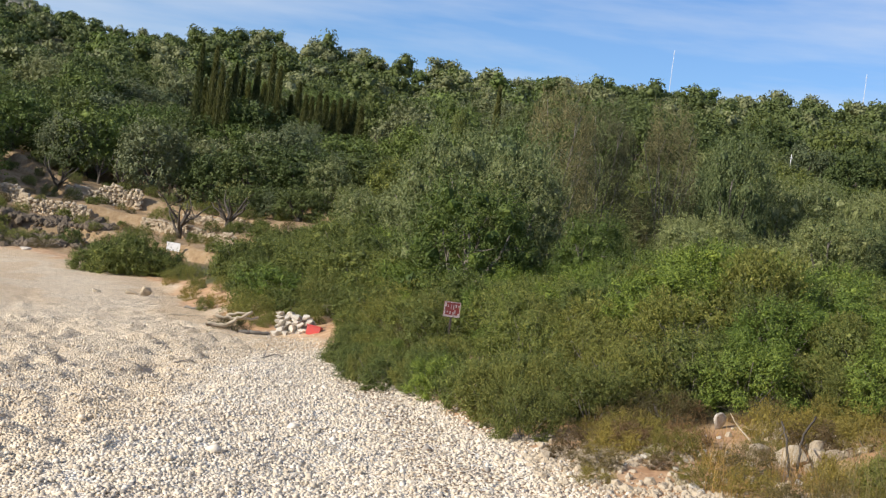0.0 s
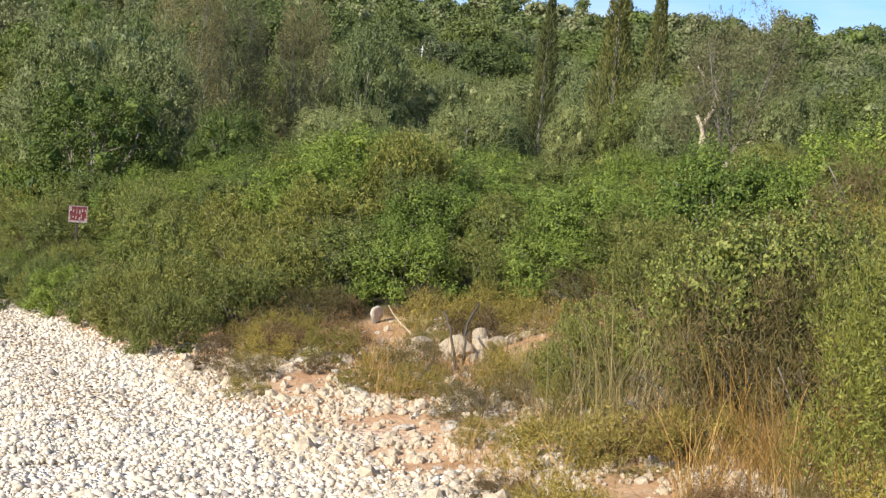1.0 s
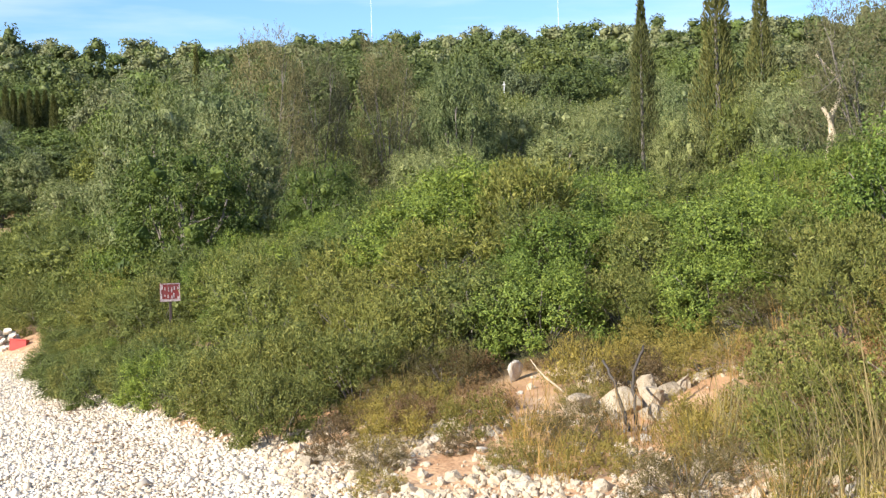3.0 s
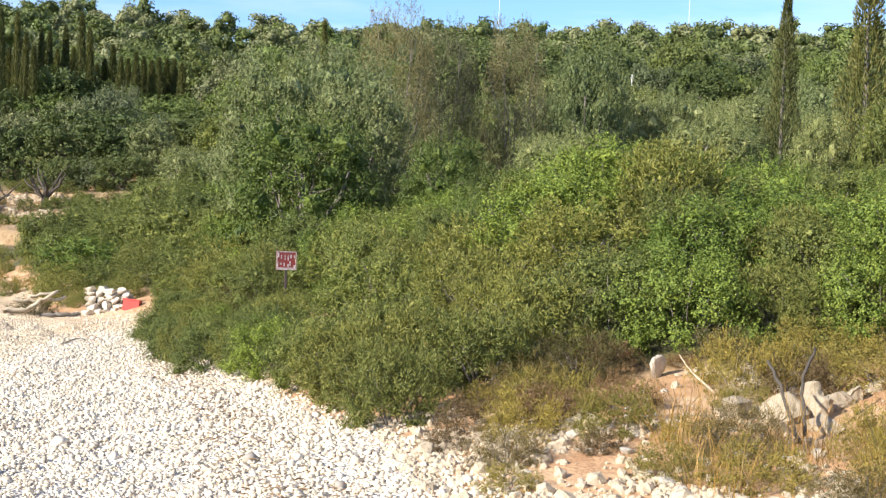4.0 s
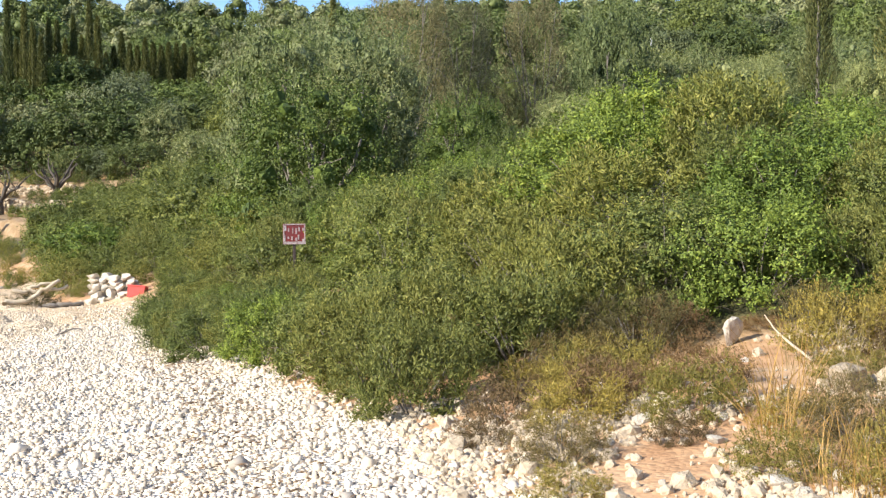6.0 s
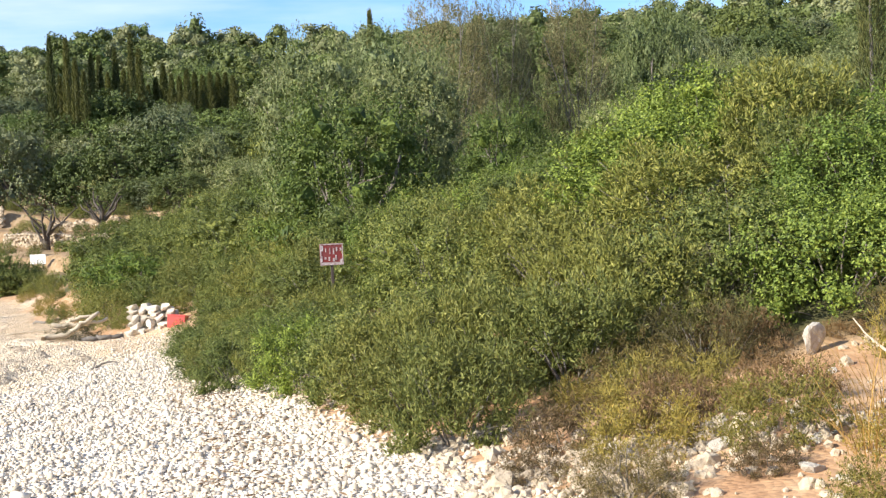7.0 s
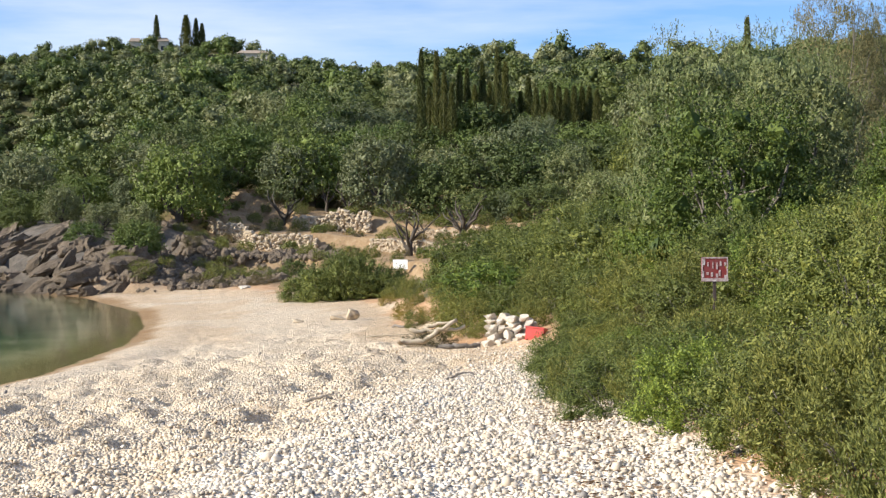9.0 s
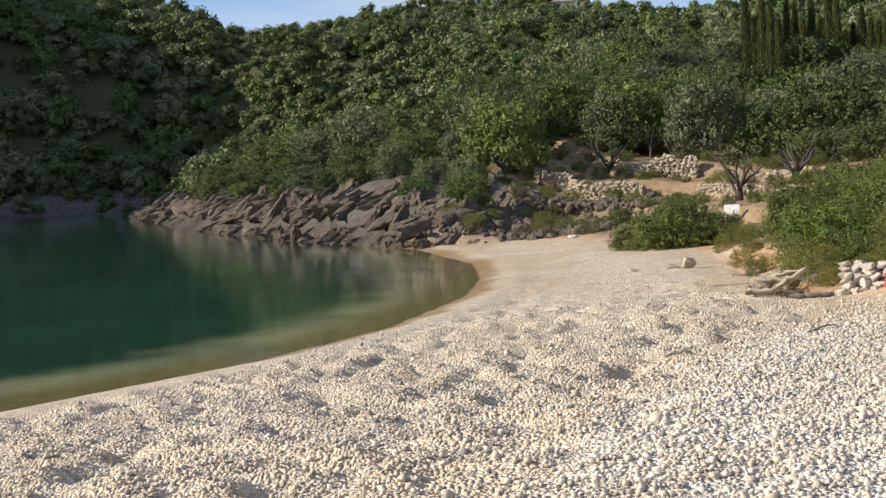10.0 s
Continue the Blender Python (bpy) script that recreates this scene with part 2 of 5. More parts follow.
def mesh_of(name, verts, faces, mat, flat=False, second=None):
    """A mesh from arrays of corners and of triangles and quads."""
    me = bpy.data.meshes.new(name)
    faces = [f for f in faces if len(f)]
    loops = np.concatenate([f.ravel() for f in faces]).astype(np.int32)
    sizes = np.concatenate([np.full(len(f), f.shape[1]) for f in faces])
    me.vertices.add(len(verts))
    me.vertices.foreach_set("co", np.asarray(verts, np.float32).ravel())
    me.loops.add(len(loops))
    me.loops.foreach_set("vertex_index", loops)
    me.polygons.add(len(sizes))
    me.polygons.foreach_set("loop_start", np.concatenate([[0], np.cumsum(sizes)[:-1]]).astype(np.int32))
    me.polygons.foreach_set("loop_total", sizes.astype(np.int32))
    me.polygons.foreach_set("use_smooth", np.full(len(sizes), not flat))
    me.materials.append(mat)
    if second is not None:
        me.materials.append(second)
        me.polygons.foreach_set("material_index", (sizes == 3).astype(np.int32))
    me.update(calc_edges=True)
    return me


def put(name, me, parent=None, label=""):
    ob = new(name, me)
    if parent is not None:
        ob.parent = parent
    return tagged(ob, label)


def part(name, bm, mat, parent, label="", flat=True):
    me = bpy.data.meshes.new(name)
    bm.to_mesh(me)
    bm.free()
    me.materials.append(mat)
    if not flat:
        me.polygons.foreach_set("use_smooth", np.ones(len(me.polygons), bool))
    return put(name, me, parent, label)


def thing(name, m, label, category, group="", kind=""):
    ob = new(name)
    ob.empty_display_size = 0.2
    ob.matrix_world = m
    return tagged(ob, label, category, group, kind)


G = (1 + 5**0.5) / 2
ICO = np.array([(-1, G, 0), (1, G, 0), (-1, -G, 0), (1, -G, 0), (0, -1, G), (0, 1, G), (0, -1, -G), (0, 1, -G), (G, 0, -1), (G, 0, 1), (-G, 0, -1), (-G, 0, 1)], float)
ICO /= np.linalg.norm(ICO[0])
ICO_F = np.array([(0, 11, 5), (0, 5, 1), (0, 1, 7), (0, 7, 10), (0, 10, 11), (1, 5, 9), (5, 11, 4), (11, 10, 2), (10, 7, 6), (7, 1, 8),
                  (3, 9, 4), (3, 4, 2), (3, 2, 6), (3, 6, 8), (3, 8, 9), (4, 9, 5), (2, 4, 11), (6, 2, 10), (8, 6, 7), (9, 8, 1)])


def finer(v, f):
    """Each triangle of a ball in four."""
    v, seen, out = list(map(tuple, v)), {}, []

    def mid(a, b):
        key = (min(a, b), max(a, b))
        if key not in seen:
            p = (np.array(v[a]) + v[b]) / 2
            v.append(tuple(p / np.linalg.norm(p)))
            seen[key] = len(v) - 1
        return seen[key]

    for a, b, c in f:
        ab, bc, ca = mid(a, b), mid(b, c), mid(c, a)
        out += [(a, ab, ca), (b, bc, ab), (c, ca, bc), (ab, bc, ca)]
    return np.array(v), np.array(out)


BALL, BALL_F = finer(ICO, ICO_F)
BALL3, BALL3_F = finer(BALL, BALL_F)


def unit(v):
    return v / np.maximum(np.linalg.norm(v, axis=-1, keepdims=True), 1e-9)


def scattered(base, faces, places, sizes, turns=None):
    """Copies of one small form at many places, joined: sizes (n, 3), turns (n, 3, 3)."""
    v = base[None] * sizes[:, None, :]
    if turns is not None:
        v = np.einsum("nij,nkj->nki", turns, v)
    v = v + places[:, None, :]
    f = faces[None] + (np.arange(len(places)) * len(base))[:, None, None]
    return v.reshape(-1, 3), f.reshape(-1, faces.shape[1])


def spins(n, r, tilt=1.0):
    """Random turns: a full spin about z, then a lean of up to tilt radians."""
    a, b, c = r.uniform(0, 6.283, n), r.normal(0, tilt, n), r.normal(0, tilt, n)
    z, o = np.zeros(n), np.ones(n)
    rz = np.stack([np.cos(a), -np.sin(a), z, np.sin(a), np.cos(a), z, z, z, o], -1).reshape(n, 3, 3)
    rx = np.stack([o, z, z, z, np.cos(b), -np.sin(b), z, np.sin(b), np.cos(b)], -1).reshape(n, 3, 3)
    ry = np.stack([np.cos(c), z, np.sin(c), z, o, z, -np.sin(c), z, np.cos(c)], -1).reshape(n, 3, 3)
    return rx @ ry @ rz


def leaves(r, places, out, length, width, wild=0.8, up=0.35, face=0.0):
    """One folded rhombus a leaf, pointing more or less outwards."""
    n = len(places)
    a = unit(out + r.normal(0, wild, (n, 3)) + (0, 0, up))
    if face:
        # most leaves turn their upper side outwards, to the light
        c = unit(out + r.normal(0, face, (n, 3)) + (0, 0, 0.25))
        a = unit(np.cross(c, r.normal(0, 1, (n, 3))) + a * 0.3)
        b = unit(np.cross(c, a))
    else:
        b = unit(np.cross(a, r.normal(0, 1, (n, 3))))
    c = np.cross(a, b)
    L = (length * r.uniform(0.6, 1.35, n))[:, None]
    W = (width * r.uniform(0.7, 1.3, n))[:, None]
    v = np.stack([places, places + a * L * 0.45 + b * W * 0.5 + c * W * 0.12, places + a * L, places + a * L * 0.45 - b * W * 0.5 + c * W * 0.12], 1)
    return v.reshape(-1, 3), (np.arange(n)[:, None] * 4 + np.arange(4)[None])


def crown(r, size, lobes, count, length, width, wild=0.45, up=0.45, core=0.84, spray=11, reach=0.16, lobe=(0.22, 0.36), belly=0.1, inside=0.75, face=0.0):
    """An uneven crown: small rounded lobes over a dome, each set with leafy sprays. size: half width and height of the whole, standing on z = 0."""
    rx, ry, h = size
    k = np.arange(lobes)
    turn = k * 2.399 + r.uniform(0, 6.28)
    level = (k + 0.5) / lobes * (1 - belly) + belly * 0.5 + r.normal(0, 0.04, lobes)
    level = np.clip(level, 0.0, 0.97)
    deep = np.sqrt(r.uniform(0.5, 1.15, lobes))
    round_ = np.sqrt(np.clip(1 - np.clip((level - 0.38) / 0.66, -0.9, 1) ** 2, 0.0, 1)) * r.uniform(0.8, 1.14, lobes)
    mid = np.stack([np.cos(turn) * round_ * rx * 0.74 * deep, np.sin(turn) * round_ * ry * 0.74 * deep, level * h * 0.84 + 0.03 * h], 1)
    big = r.uniform(lobe[0], lobe[1], lobes)
    rad = np.stack([rx * big, ry * big, np.minimum(rx, h * 0.6) * big * 0.95], 1)
    sprays = max(8, count // spray)
    pick = r.integers(0, lobes, sprays)
    d = unit(r.normal(0, 1, (sprays, 3)) + unit(mid[pick] - (0, 0, 0.35 * h)) * 0.6 + (0, 0, 0.15))
    heart = mid[pick] + d * rad[pick] * r.uniform(0.72, 0.95, (sprays, 1))
    axis = unit(d + r.normal(0, wild * 0.6, (sprays, 3)) + (0, 0, up))
    long = reach * min(rx, h) * r.uniform(0.6, 1.35, sprays)
    own = np.repeat(np.arange(sprays), spray)
    u = r.random(len(own))[:, None]
    around = unit(r.normal(0, 1, (len(own), 3)))
    p = heart[own] + axis[own] * long[own][:, None] * u + around * long[own][:, None] * 0.22 * (1.1 - u)
    p[:, 2] = np.maximum(p[:, 2], 0.02 * h)
    lv, lf = leaves(r, p, d[own] + around * 0.3 if face else axis[own] + around * 0.9, length, width, wild, up * 0.5, face)
    if not core:
        return lv, [lf]
    # shaded leaves further in close the crown
    inner = int(count * 0.5)
    pick = r.integers(0, lobes, inner)
    d = unit(r.normal(0, 1, (inner, 3)))
    at = mid[pick] * (1, 1, 0.97) + d * rad[pick] * r.uniform(0.2, core, (inner, 1))
    at[:, 2] = np.maximum(at[:, 2], 0.02 * h)
    flat = unit(np.cross(d, r.normal(0, 1, (inner, 3))))
    broad = min(1.3 * length, 0.075 * min(rx, h))
    iv, jf = leaves(r, at - flat * broad * 0.5, flat, broad, broad * inside, 0.35, 0.0)
    if inside < 0.5:
        return np.concatenate([lv, iv]), [lf, jf + len(lv)]
    # the dense heart of each lobe
    cv, cf = scattered(ICO, ICO_F, mid, rad * 0.36, spins(lobes, r, 0.3))
    cv = cv + r.normal(0, 0.02 * min(rx, h), cv.shape)
    cv[:, 2] = np.maximum(cv[:, 2], 0.0)
    return np.concatenate([lv, iv, cv]), [lf, jf + len(lv), cf + len(lv) + len(iv)]


def tube(points, radii, sides=6):
    """A limb along points, tapering by radii."""
    points = np.asarray(points, float)
    way = unit(np.gradient(points, axis=0))
    side = unit(np.cross(way, np.where(np.abs(way[:, 2:3]) > 0.9, (1.0, 0, 0), (0, 0, 1.0))))
    other = np.cross(way, side)
    a = np.arange(sides) * 2 * np.pi / sides
    ring = np.cos(a)[None, :, None] * side[:, None] + np.sin(a)[None, :, None] * other[:, None]
    v = (points[:, None] + ring * np.asarray(radii, float)[:, None, None]).reshape(-1, 3)
    n = len(points)
    i, j = np.meshgrid(np.arange(n - 1), np.arange(sides), indexing="ij")
    f = np.stack([i * sides + j, i * sides + (j + 1) % sides, (i + 1) * sides + (j + 1) % sides, (i + 1) * sides + j], -1).reshape(-1, 4)
    v = np.concatenate([v, points[-1:]])
    cap = np.stack([(n - 1) * sides + np.arange(sides), (n - 1) * sides + (np.arange(sides) + 1) % sides, np.full(sides, len(v) - 1)], -1)
    return v, f, cap


def limbs(r, trunk_h, rad, branches, reach, rise, gnarl=0.12, twigs=2, sides=6):
    """A gnarled trunk that parts into limbs and twigs."""
    vs, qs, ts, n = [], [], [], 0

    def add(points, radii):
        nonlocal n
        v, f, c = tube(points, radii, sides)
        vs.append(v), qs.append(f + n), ts.append(c + n)
        n += len(v)

    k = 6
    line = np.cumsum(np.concatenate([[[0, 0, -0.15]], r.normal(0, gnarl * trunk_h / k, (k, 3)) * (1, 1, 0.2) + (0, 0, (trunk_h + 0.15) / k)]), 0)
    add(line, np.linspace(rad * 1.35, rad * 0.75, k + 1))
    for b in range(branches):
        a = b * 2.4 + r.uniform(-0.4, 0.4)
        start = line[r.integers(3, k + 1)]
        aim = np.array([np.cos(a) * reach * r.uniform(0.6, 1), np.sin(a) * reach * r.uniform(0.6, 1), rise * r.uniform(0.6, 1.1)])
        u = np.linspace(0, 1, 6)[:, None]
        bend = start + aim * np.concatenate([u, u, u**1.3], 1) + np.cumsum(r.normal(0, gnarl * reach * 0.35, (6, 3)), 0) * u
        add(bend, np.linspace(rad * 0.55, rad * 0.14, 6))
        for _ in range(twigs):
            s = bend[r.integers(2, 5)]
            w = unit(aim + r.normal(0, 0.7 * np.linalg.norm(aim), 3)) * reach * r.uniform(0.3, 0.6)
            u4 = np.linspace(0, 1, 4)[:, None]
            add(s + w * u4 + np.cumsum(r.normal(0, 0.04 * reach, (4, 3)), 0) * u4, np.linspace(rad * 0.2, rad * 0.06, 4))
    return np.concatenate(vs), [np.concatenate(qs), np.concatenate(ts)]


def joined(*sets):
    vs, fs, n = [], [], 0
    for v, faces in sets:
        vs.append(v)
        fs += [f + n for f in faces]
        n += len(v)
    return np.concatenate(vs), fs


def rock_form(r, rough=0.22, ball=None, square=0.7):
    """A broken lump of about unit size."""
    v, f = ball or (BALL3, BALL3_F)
    v = np.sign(v) * np.abs(v) ** square
    for _ in range(12):
        d = unit(r.normal(0, 1, 3))
        cut = r.uniform(0.42, 0.85)
        over = v @ d - cut
        v = v - np.maximum(over, 0)[:, None] * d * 0.92
    return v + unit(v) * r.normal(0, rough * 0.12, (len(v), 1)), f


def blades(r, count, height, reach, width, radius):
    """A tuft of long bent blades."""
    a, s = r.uniform(0, 6.283, count), np.sqrt(r.random(count)) * radius
    base = np.stack([np.cos(a) * s, np.sin(a) * s, np.zeros(count)], 1)
    w = a + r.normal(0, 0.9, count)
    lean = reach * r.uniform(0.2, 1, count)
    h = height * r.uniform(0.55, 1.15, count)
    side = np.stack([-np.sin(w), np.cos(w), np.zeros(count)], 1) * width
    vs = []
    for u, k in ((0, 1.0), (0.4, 0.9), (0.75, 0.6), (1.0, 0.15)):
        p = base + np.stack([np.cos(w) * lean * u**2, np.sin(w) * lean * u**2, h * (u - 0.22 * u**3 * lean / height)], 1)
        vs += [p - side * k / 2, p + side * k / 2]
    v = np.stack(vs, 1).reshape(-1, 3)
    q = np.array([(0, 1, 3, 2), (2, 3, 5, 4), (4, 5, 7, 6)])
    return v, [(q[None] + (np.arange(count) * 8)[:, None, None]).reshape(-1, 4)]


# ---- kinds of plant: each is built once and then copied ----
KINDS = {}


def plant(key, name, label, category, stems, leaf_mat, foliage, bark=BARK, leaf_name="crown", stem_name="trunk", stem_label="", height=1.0, group=""):
    """One plant far under the ground plan's origin, kept as the pattern of its copies."""
    ob = thing(name, pose(0, 0, 0), label, category, group)
    if stems is not None:
        put(stem_name, mesh_of(stem_name, stems[0], stems[1], bark), ob, stem_label)
    if foliage is not None:
        put(leaf_name, mesh_of(leaf_name, foliage[0], foliage[1], leaf_mat, flat=True, second=None), ob)
    KINDS.setdefault(key, []).append([ob, False, height])
    return ob


def grow(key, x, y, size=1.0, wide=None, sink=0.13, which=None, z=None, lean=0.0, turn=None):
    """Set a plant of a kind on the ground, coarser leaved far up the slope. The pattern itself is used first."""
    if key in ("mastic", "dark", "heath") and math.hypot(x, y - 10) > 28:
        key += "_far"
    kinds = KINDS[key]
    entry = kinds[(rng.integers(0, len(kinds)) if which is None else which % len(kinds))]
    z = ground_at(x, y) if z is None else z
    turn = rng.uniform(0, 360) if turn is None else turn
    m = pose(x, y, z - sink * size, rng.normal(0, lean), rng.normal(0, lean), turn)
    m = m @ Matrix.Diagonal((wide or size, wide or size, size, 1))
    ob = entry[0]
    if entry[1]:
        ob = copy_thing(entry[0], pose(0, 0, 0))
    entry[1] = True
    ob.matrix_basis = m
    return ob


def bush_stems(r, h, w, count=7, twigs=0):
    vs = []
    for _ in range(twigs):
        d = unit(r.normal(0, 1, 3) * (1, 1, 0.5) + (0, 0, 0.45)) * (w * 1.12, w * 1.12, h * 0.95)
        u = np.linspace(0.45, r.uniform(0.9, 1.1), 5)[:, None]
        p = d * u + np.cumsum(r.normal(0, 0.025, (5, 3)), 0)
        v, f, c = tube(p, np.linspace(0.0055, 0.002, 5), 3)
        vs.append((v, [f, c]))
    for k in range(count):
        a = k * 2.4
        u = np.linspace(0, 1, 5)[:, None]
        p = np.array([np.cos(a) * w * 0.6, np.sin(a) * w * 0.6, h * 0.8]) * np.concatenate([u, u, u**0.8], 1) + np.cumsum(r.normal(0, 0.03, (5, 3)), 0) * u - (0, 0, 0.1)
        v, f, c = tube(p, np.linspace(0.015, 0.005, 5), 4)
        vs.append((v, [f, c]))
    return joined(*vs)


def make_kinds():
    r = np.random.default_rng(11)
    for i in range(5):
        plant("mastic", "mastic_shrub", "dense bright green leafy shrub on the slope", "shrub", bush_stems(r, 1.1, 0.8, twigs=14), LEAF_GREEN,
              crown(r, (0.95, 0.9, 1.15), 27, 14500, 0.029, 0.018, face=0.4, lobe=(0.15, 0.3)), leaf_name="foliage", stem_name="rootstock")
    for i in range(4):
        plant("dark", "evergreen_shrub", "dark green evergreen shrub with small leaves", "shrub", bush_stems(r, 1.1, 0.8, twigs=34), LEAF_DARK,
              crown(r, (0.95, 0.9, 1.2), 27, 14500, 0.028, 0.0165, face=0.45, lobe=(0.15, 0.3)), leaf_name="foliage", stem_name="rootstock")
    for i in range(4):
        plant("heath", "heath_shrub", "olive-green heath shrub with fine upright twigs", "shrub", bush_stems(r, 0.9, 0.7, 9, twigs=16), LEAF_HEATH,
              crown(r, (0.8, 0.75, 1.05), 22, 9500, 0.045, 0.0125, wild=0.4, up=0.9, spray=18, reach=0.17, core=0.85, inside=0.3, lobe=(0.16, 0.3)), leaf_name="foliage", stem_name="rootstock")
    for i in range(3):
        plant("mastic_far", "mastic_shrub", "dense bright green leafy shrub on the slope", "shrub", bush_stems(r, 1.1, 0.8, 5), LEAF_GREEN,
              crown(r, (0.95, 0.9, 1.15), 32, 8000, 0.04, 0.026, face=0.4, lobe=(0.17, 0.32)), leaf_name="foliage", stem_name="rootstock")
        plant("dark_far", "evergreen_shrub", "dark green evergreen shrub with small leaves", "shrub", bush_stems(r, 1.1, 0.8, 5), LEAF_DARK,
              crown(r, (0.95, 0.9, 1.2), 32, 8000, 0.038, 0.023, face=0.45, lobe=(0.17, 0.32)), leaf_name="foliage", stem_name="rootstock")
        plant("heath_far", "heath_shrub", "olive-green heath shrub with fine upright twigs", "shrub", bush_stems(r, 0.9, 0.7, 5), LEAF_HEATH,
              crown(r, (0.8, 0.75, 1.05), 22, 5000, 0.055, 0.015, wild=0.4, up=0.7, spray=12, reach=0.14, core=0.9, inside=0.4), leaf_name="foliage", stem_name="rootstock")
    for i in range(3):
        plant("dry", "dry_shrub", "grey-brown dry shrub of tangled fine twigs", "shrub", bush_stems(r, 0.6, 0.6, 14, twigs=60), LEAF_DRY,
              crown(r, (0.7, 0.65, 0.7), 16, 7500, 0.06, 0.0048, wild=0.6, up=0.5, spray=14, reach=0.2, core=0.85, inside=0.15), leaf_name="twig_mass", stem_name="rootstock")
    for i in range(4):
        plant("cushion", "cushion_shrub", "low yellow-green cushion shrub on red soil", "shrub", bush_stems(r, 0.35, 0.4, 6), LEAF_YELLOW,
              crown(r, (0.55, 0.5, 0.52), 18, 7000, 0.026, 0.006, wild=0.4, up=0.7, spray=14, reach=0.14, core=0.9, inside=0.3), leaf_name="foliage", stem_name="rootstock")
    for i in range(3):
        plant("russet", "russet_shrub", "low withered brown shrub on the stony bank", "shrub", bush_stems(r, 0.35, 0.4, 6), LEAF_RUSSET,
              crown(r, (0.5, 0.5, 0.5), 16, 6000, 0.03, 0.0055, wild=0.45, up=0.6, spray=14, reach=0.15, core=0.9, inside=0.3), leaf_name="foliage", stem_name="rootstock")
    for i in range(2):
        plant("juniper", "juniper_shrub", "bright yellow-green juniper with feathery sprays", "shrub", bush_stems(r, 1.2, 0.7), LEAF_JUNIPER,
              crown(r, (1.1, 1.1, 1.9), 36, 24000, 0.036, 0.0075, wild=0.4, up=0.8, spray=18, reach=0.17, core=0.9, inside=0.3), leaf_name="foliage", stem_name="rootstock")
    for i in range(4):
        plant("olive", "olive_tree", "grey-green olive tree with a full round crown", "tree", limbs(r, 0.9, 0.16, 5, 1.2, 1.9), LEAF_OLIVE,
              lifted(crown(r, (2.0, 1.9, 3.0), 44, 18000, 0.062, 0.02, wild=0.45, up=0.4, spray=14, reach=0.13, lobe=(0.17, 0.32), face=0.8), 0.7))
    for i in range(4):
        plant("broad", "evergreen_oak", "dark green evergreen oak with dense foliage", "tree", limbs(r, 0.9, 0.16, 5, 1.2, 1.9), LEAF_DARK,
              lifted(crown(r, (2.1, 2.0, 3.1), 44, 15000, 0.062, 0.038, spray=13, reach=0.11, lobe=(0.17, 0.32), face=0.6), 0.5), bark=BARK_DARK)
    for i in range(3):
        plant("laurel", "bay_tree", "fresh green tree with glossy leaves and low boughs", "tree", limbs(r, 0.9, 0.14, 5, 1.2, 1.7), LEAF_BAY,
              lifted(crown(r, (1.8, 1.7, 2.7), 40, 18000, 0.048, 0.026, spray=13, reach=0.13, lobe=(0.17, 0.33), face=0.6), 0.3))
    for i in range(2):
        plant("greytree", "wild_olive", "thin grey-brown wild olive with half-bare twigs", "tree", limbs(r, 1.3, 0.07, 8, 1.3, 2.6, twigs=4), LEAF_GREY,
              lifted(crown(r, (1.7, 1.7, 3.4), 38, 17000, 0.062, 0.015, wild=0.45, up=0.7, spray=18, reach=0.17, lobe=(0.16, 0.3), core=0.8, inside=0.25), 0.8), bark=BARK)
    for i in range(3):
        plant("mid_olive", "olive_tree", "grey-green olive tree on the hillside", "tree", limbs(r, 0.9, 0.16, 4, 1.2, 1.9, twigs=1, sides=5), LEAF_OLIVE,
              lifted(crown(r, (2.0, 1.9, 2.9), 34, 6500, 0.11, 0.04, wild=0.4, up=0.6, spray=10, lobe=(0.18, 0.34), face=0.8), 0.6))
        plant("mid_oak", "evergreen_oak", "dark evergreen oak on the hillside", "tree", limbs(r, 0.9, 0.16, 4, 1.2, 1.9, twigs=1, sides=5), LEAF_DARK,
              lifted(crown(r, (2.1, 2.0, 3.0), 34, 6500, 0.1, 0.06, spray=9, reach=0.12, lobe=(0.18, 0.34), face=0.6), 0.4), bark=BARK_DARK)
    for i in range(4):
        for key, name, label, mat, tall in (("hill_oak", "evergreen_oak", "dark evergreen oak in the wood above the cove", FAR_OAK, 3.0),
                                            ("hill_olive", "olive_tree", "grey-green olive tree in the wood above the cove", FAR_OLIVE, 3.0),
                                            ("hill_maquis", "bay_tree", "fresh green bay tree in the wood above the cove", FAR_MAQUIS, 2.8)):
            plant(key, name, label, "tree", limbs(r, 0.9, 0.16, 4, 1.1, 1.7, twigs=1, sides=5), mat,
                  lifted(crown(r, (2.0, 1.9, tall), 36, 6500, 0.105, 0.062, spray=9, reach=0.11, lobe=(0.16, 0.31), face=0.5), 0.3), bark=BARK_DARK)
    for i in range(3):
        h = 9.0
        n = 4200
        u = r.random(n)
        a = r.uniform(0, 6.283, n)
        rad = 0.62 * np.clip(np.minimum(1, 4.5 * u + 0.35) * (1 - u) ** 0.62, 0.02, 1) * (1 + 0.24 * np.sin(a * 3 + u * 23) * np.sin(u * 41 + a)) * np.clip(r.normal(0.95, 0.16, n), 0.5, 1.35)
        p = np.stack([np.cos(a) * rad, np.sin(a) * rad, 0.3 + u * h * 0.97], 1)
        lv, lf = leaves(r, p, np.stack([np.cos(a), np.sin(a), 0 * a], 1), 0.30, 0.06, 0.3, 1.7)
        t = np.linspace(0, 1, 9)
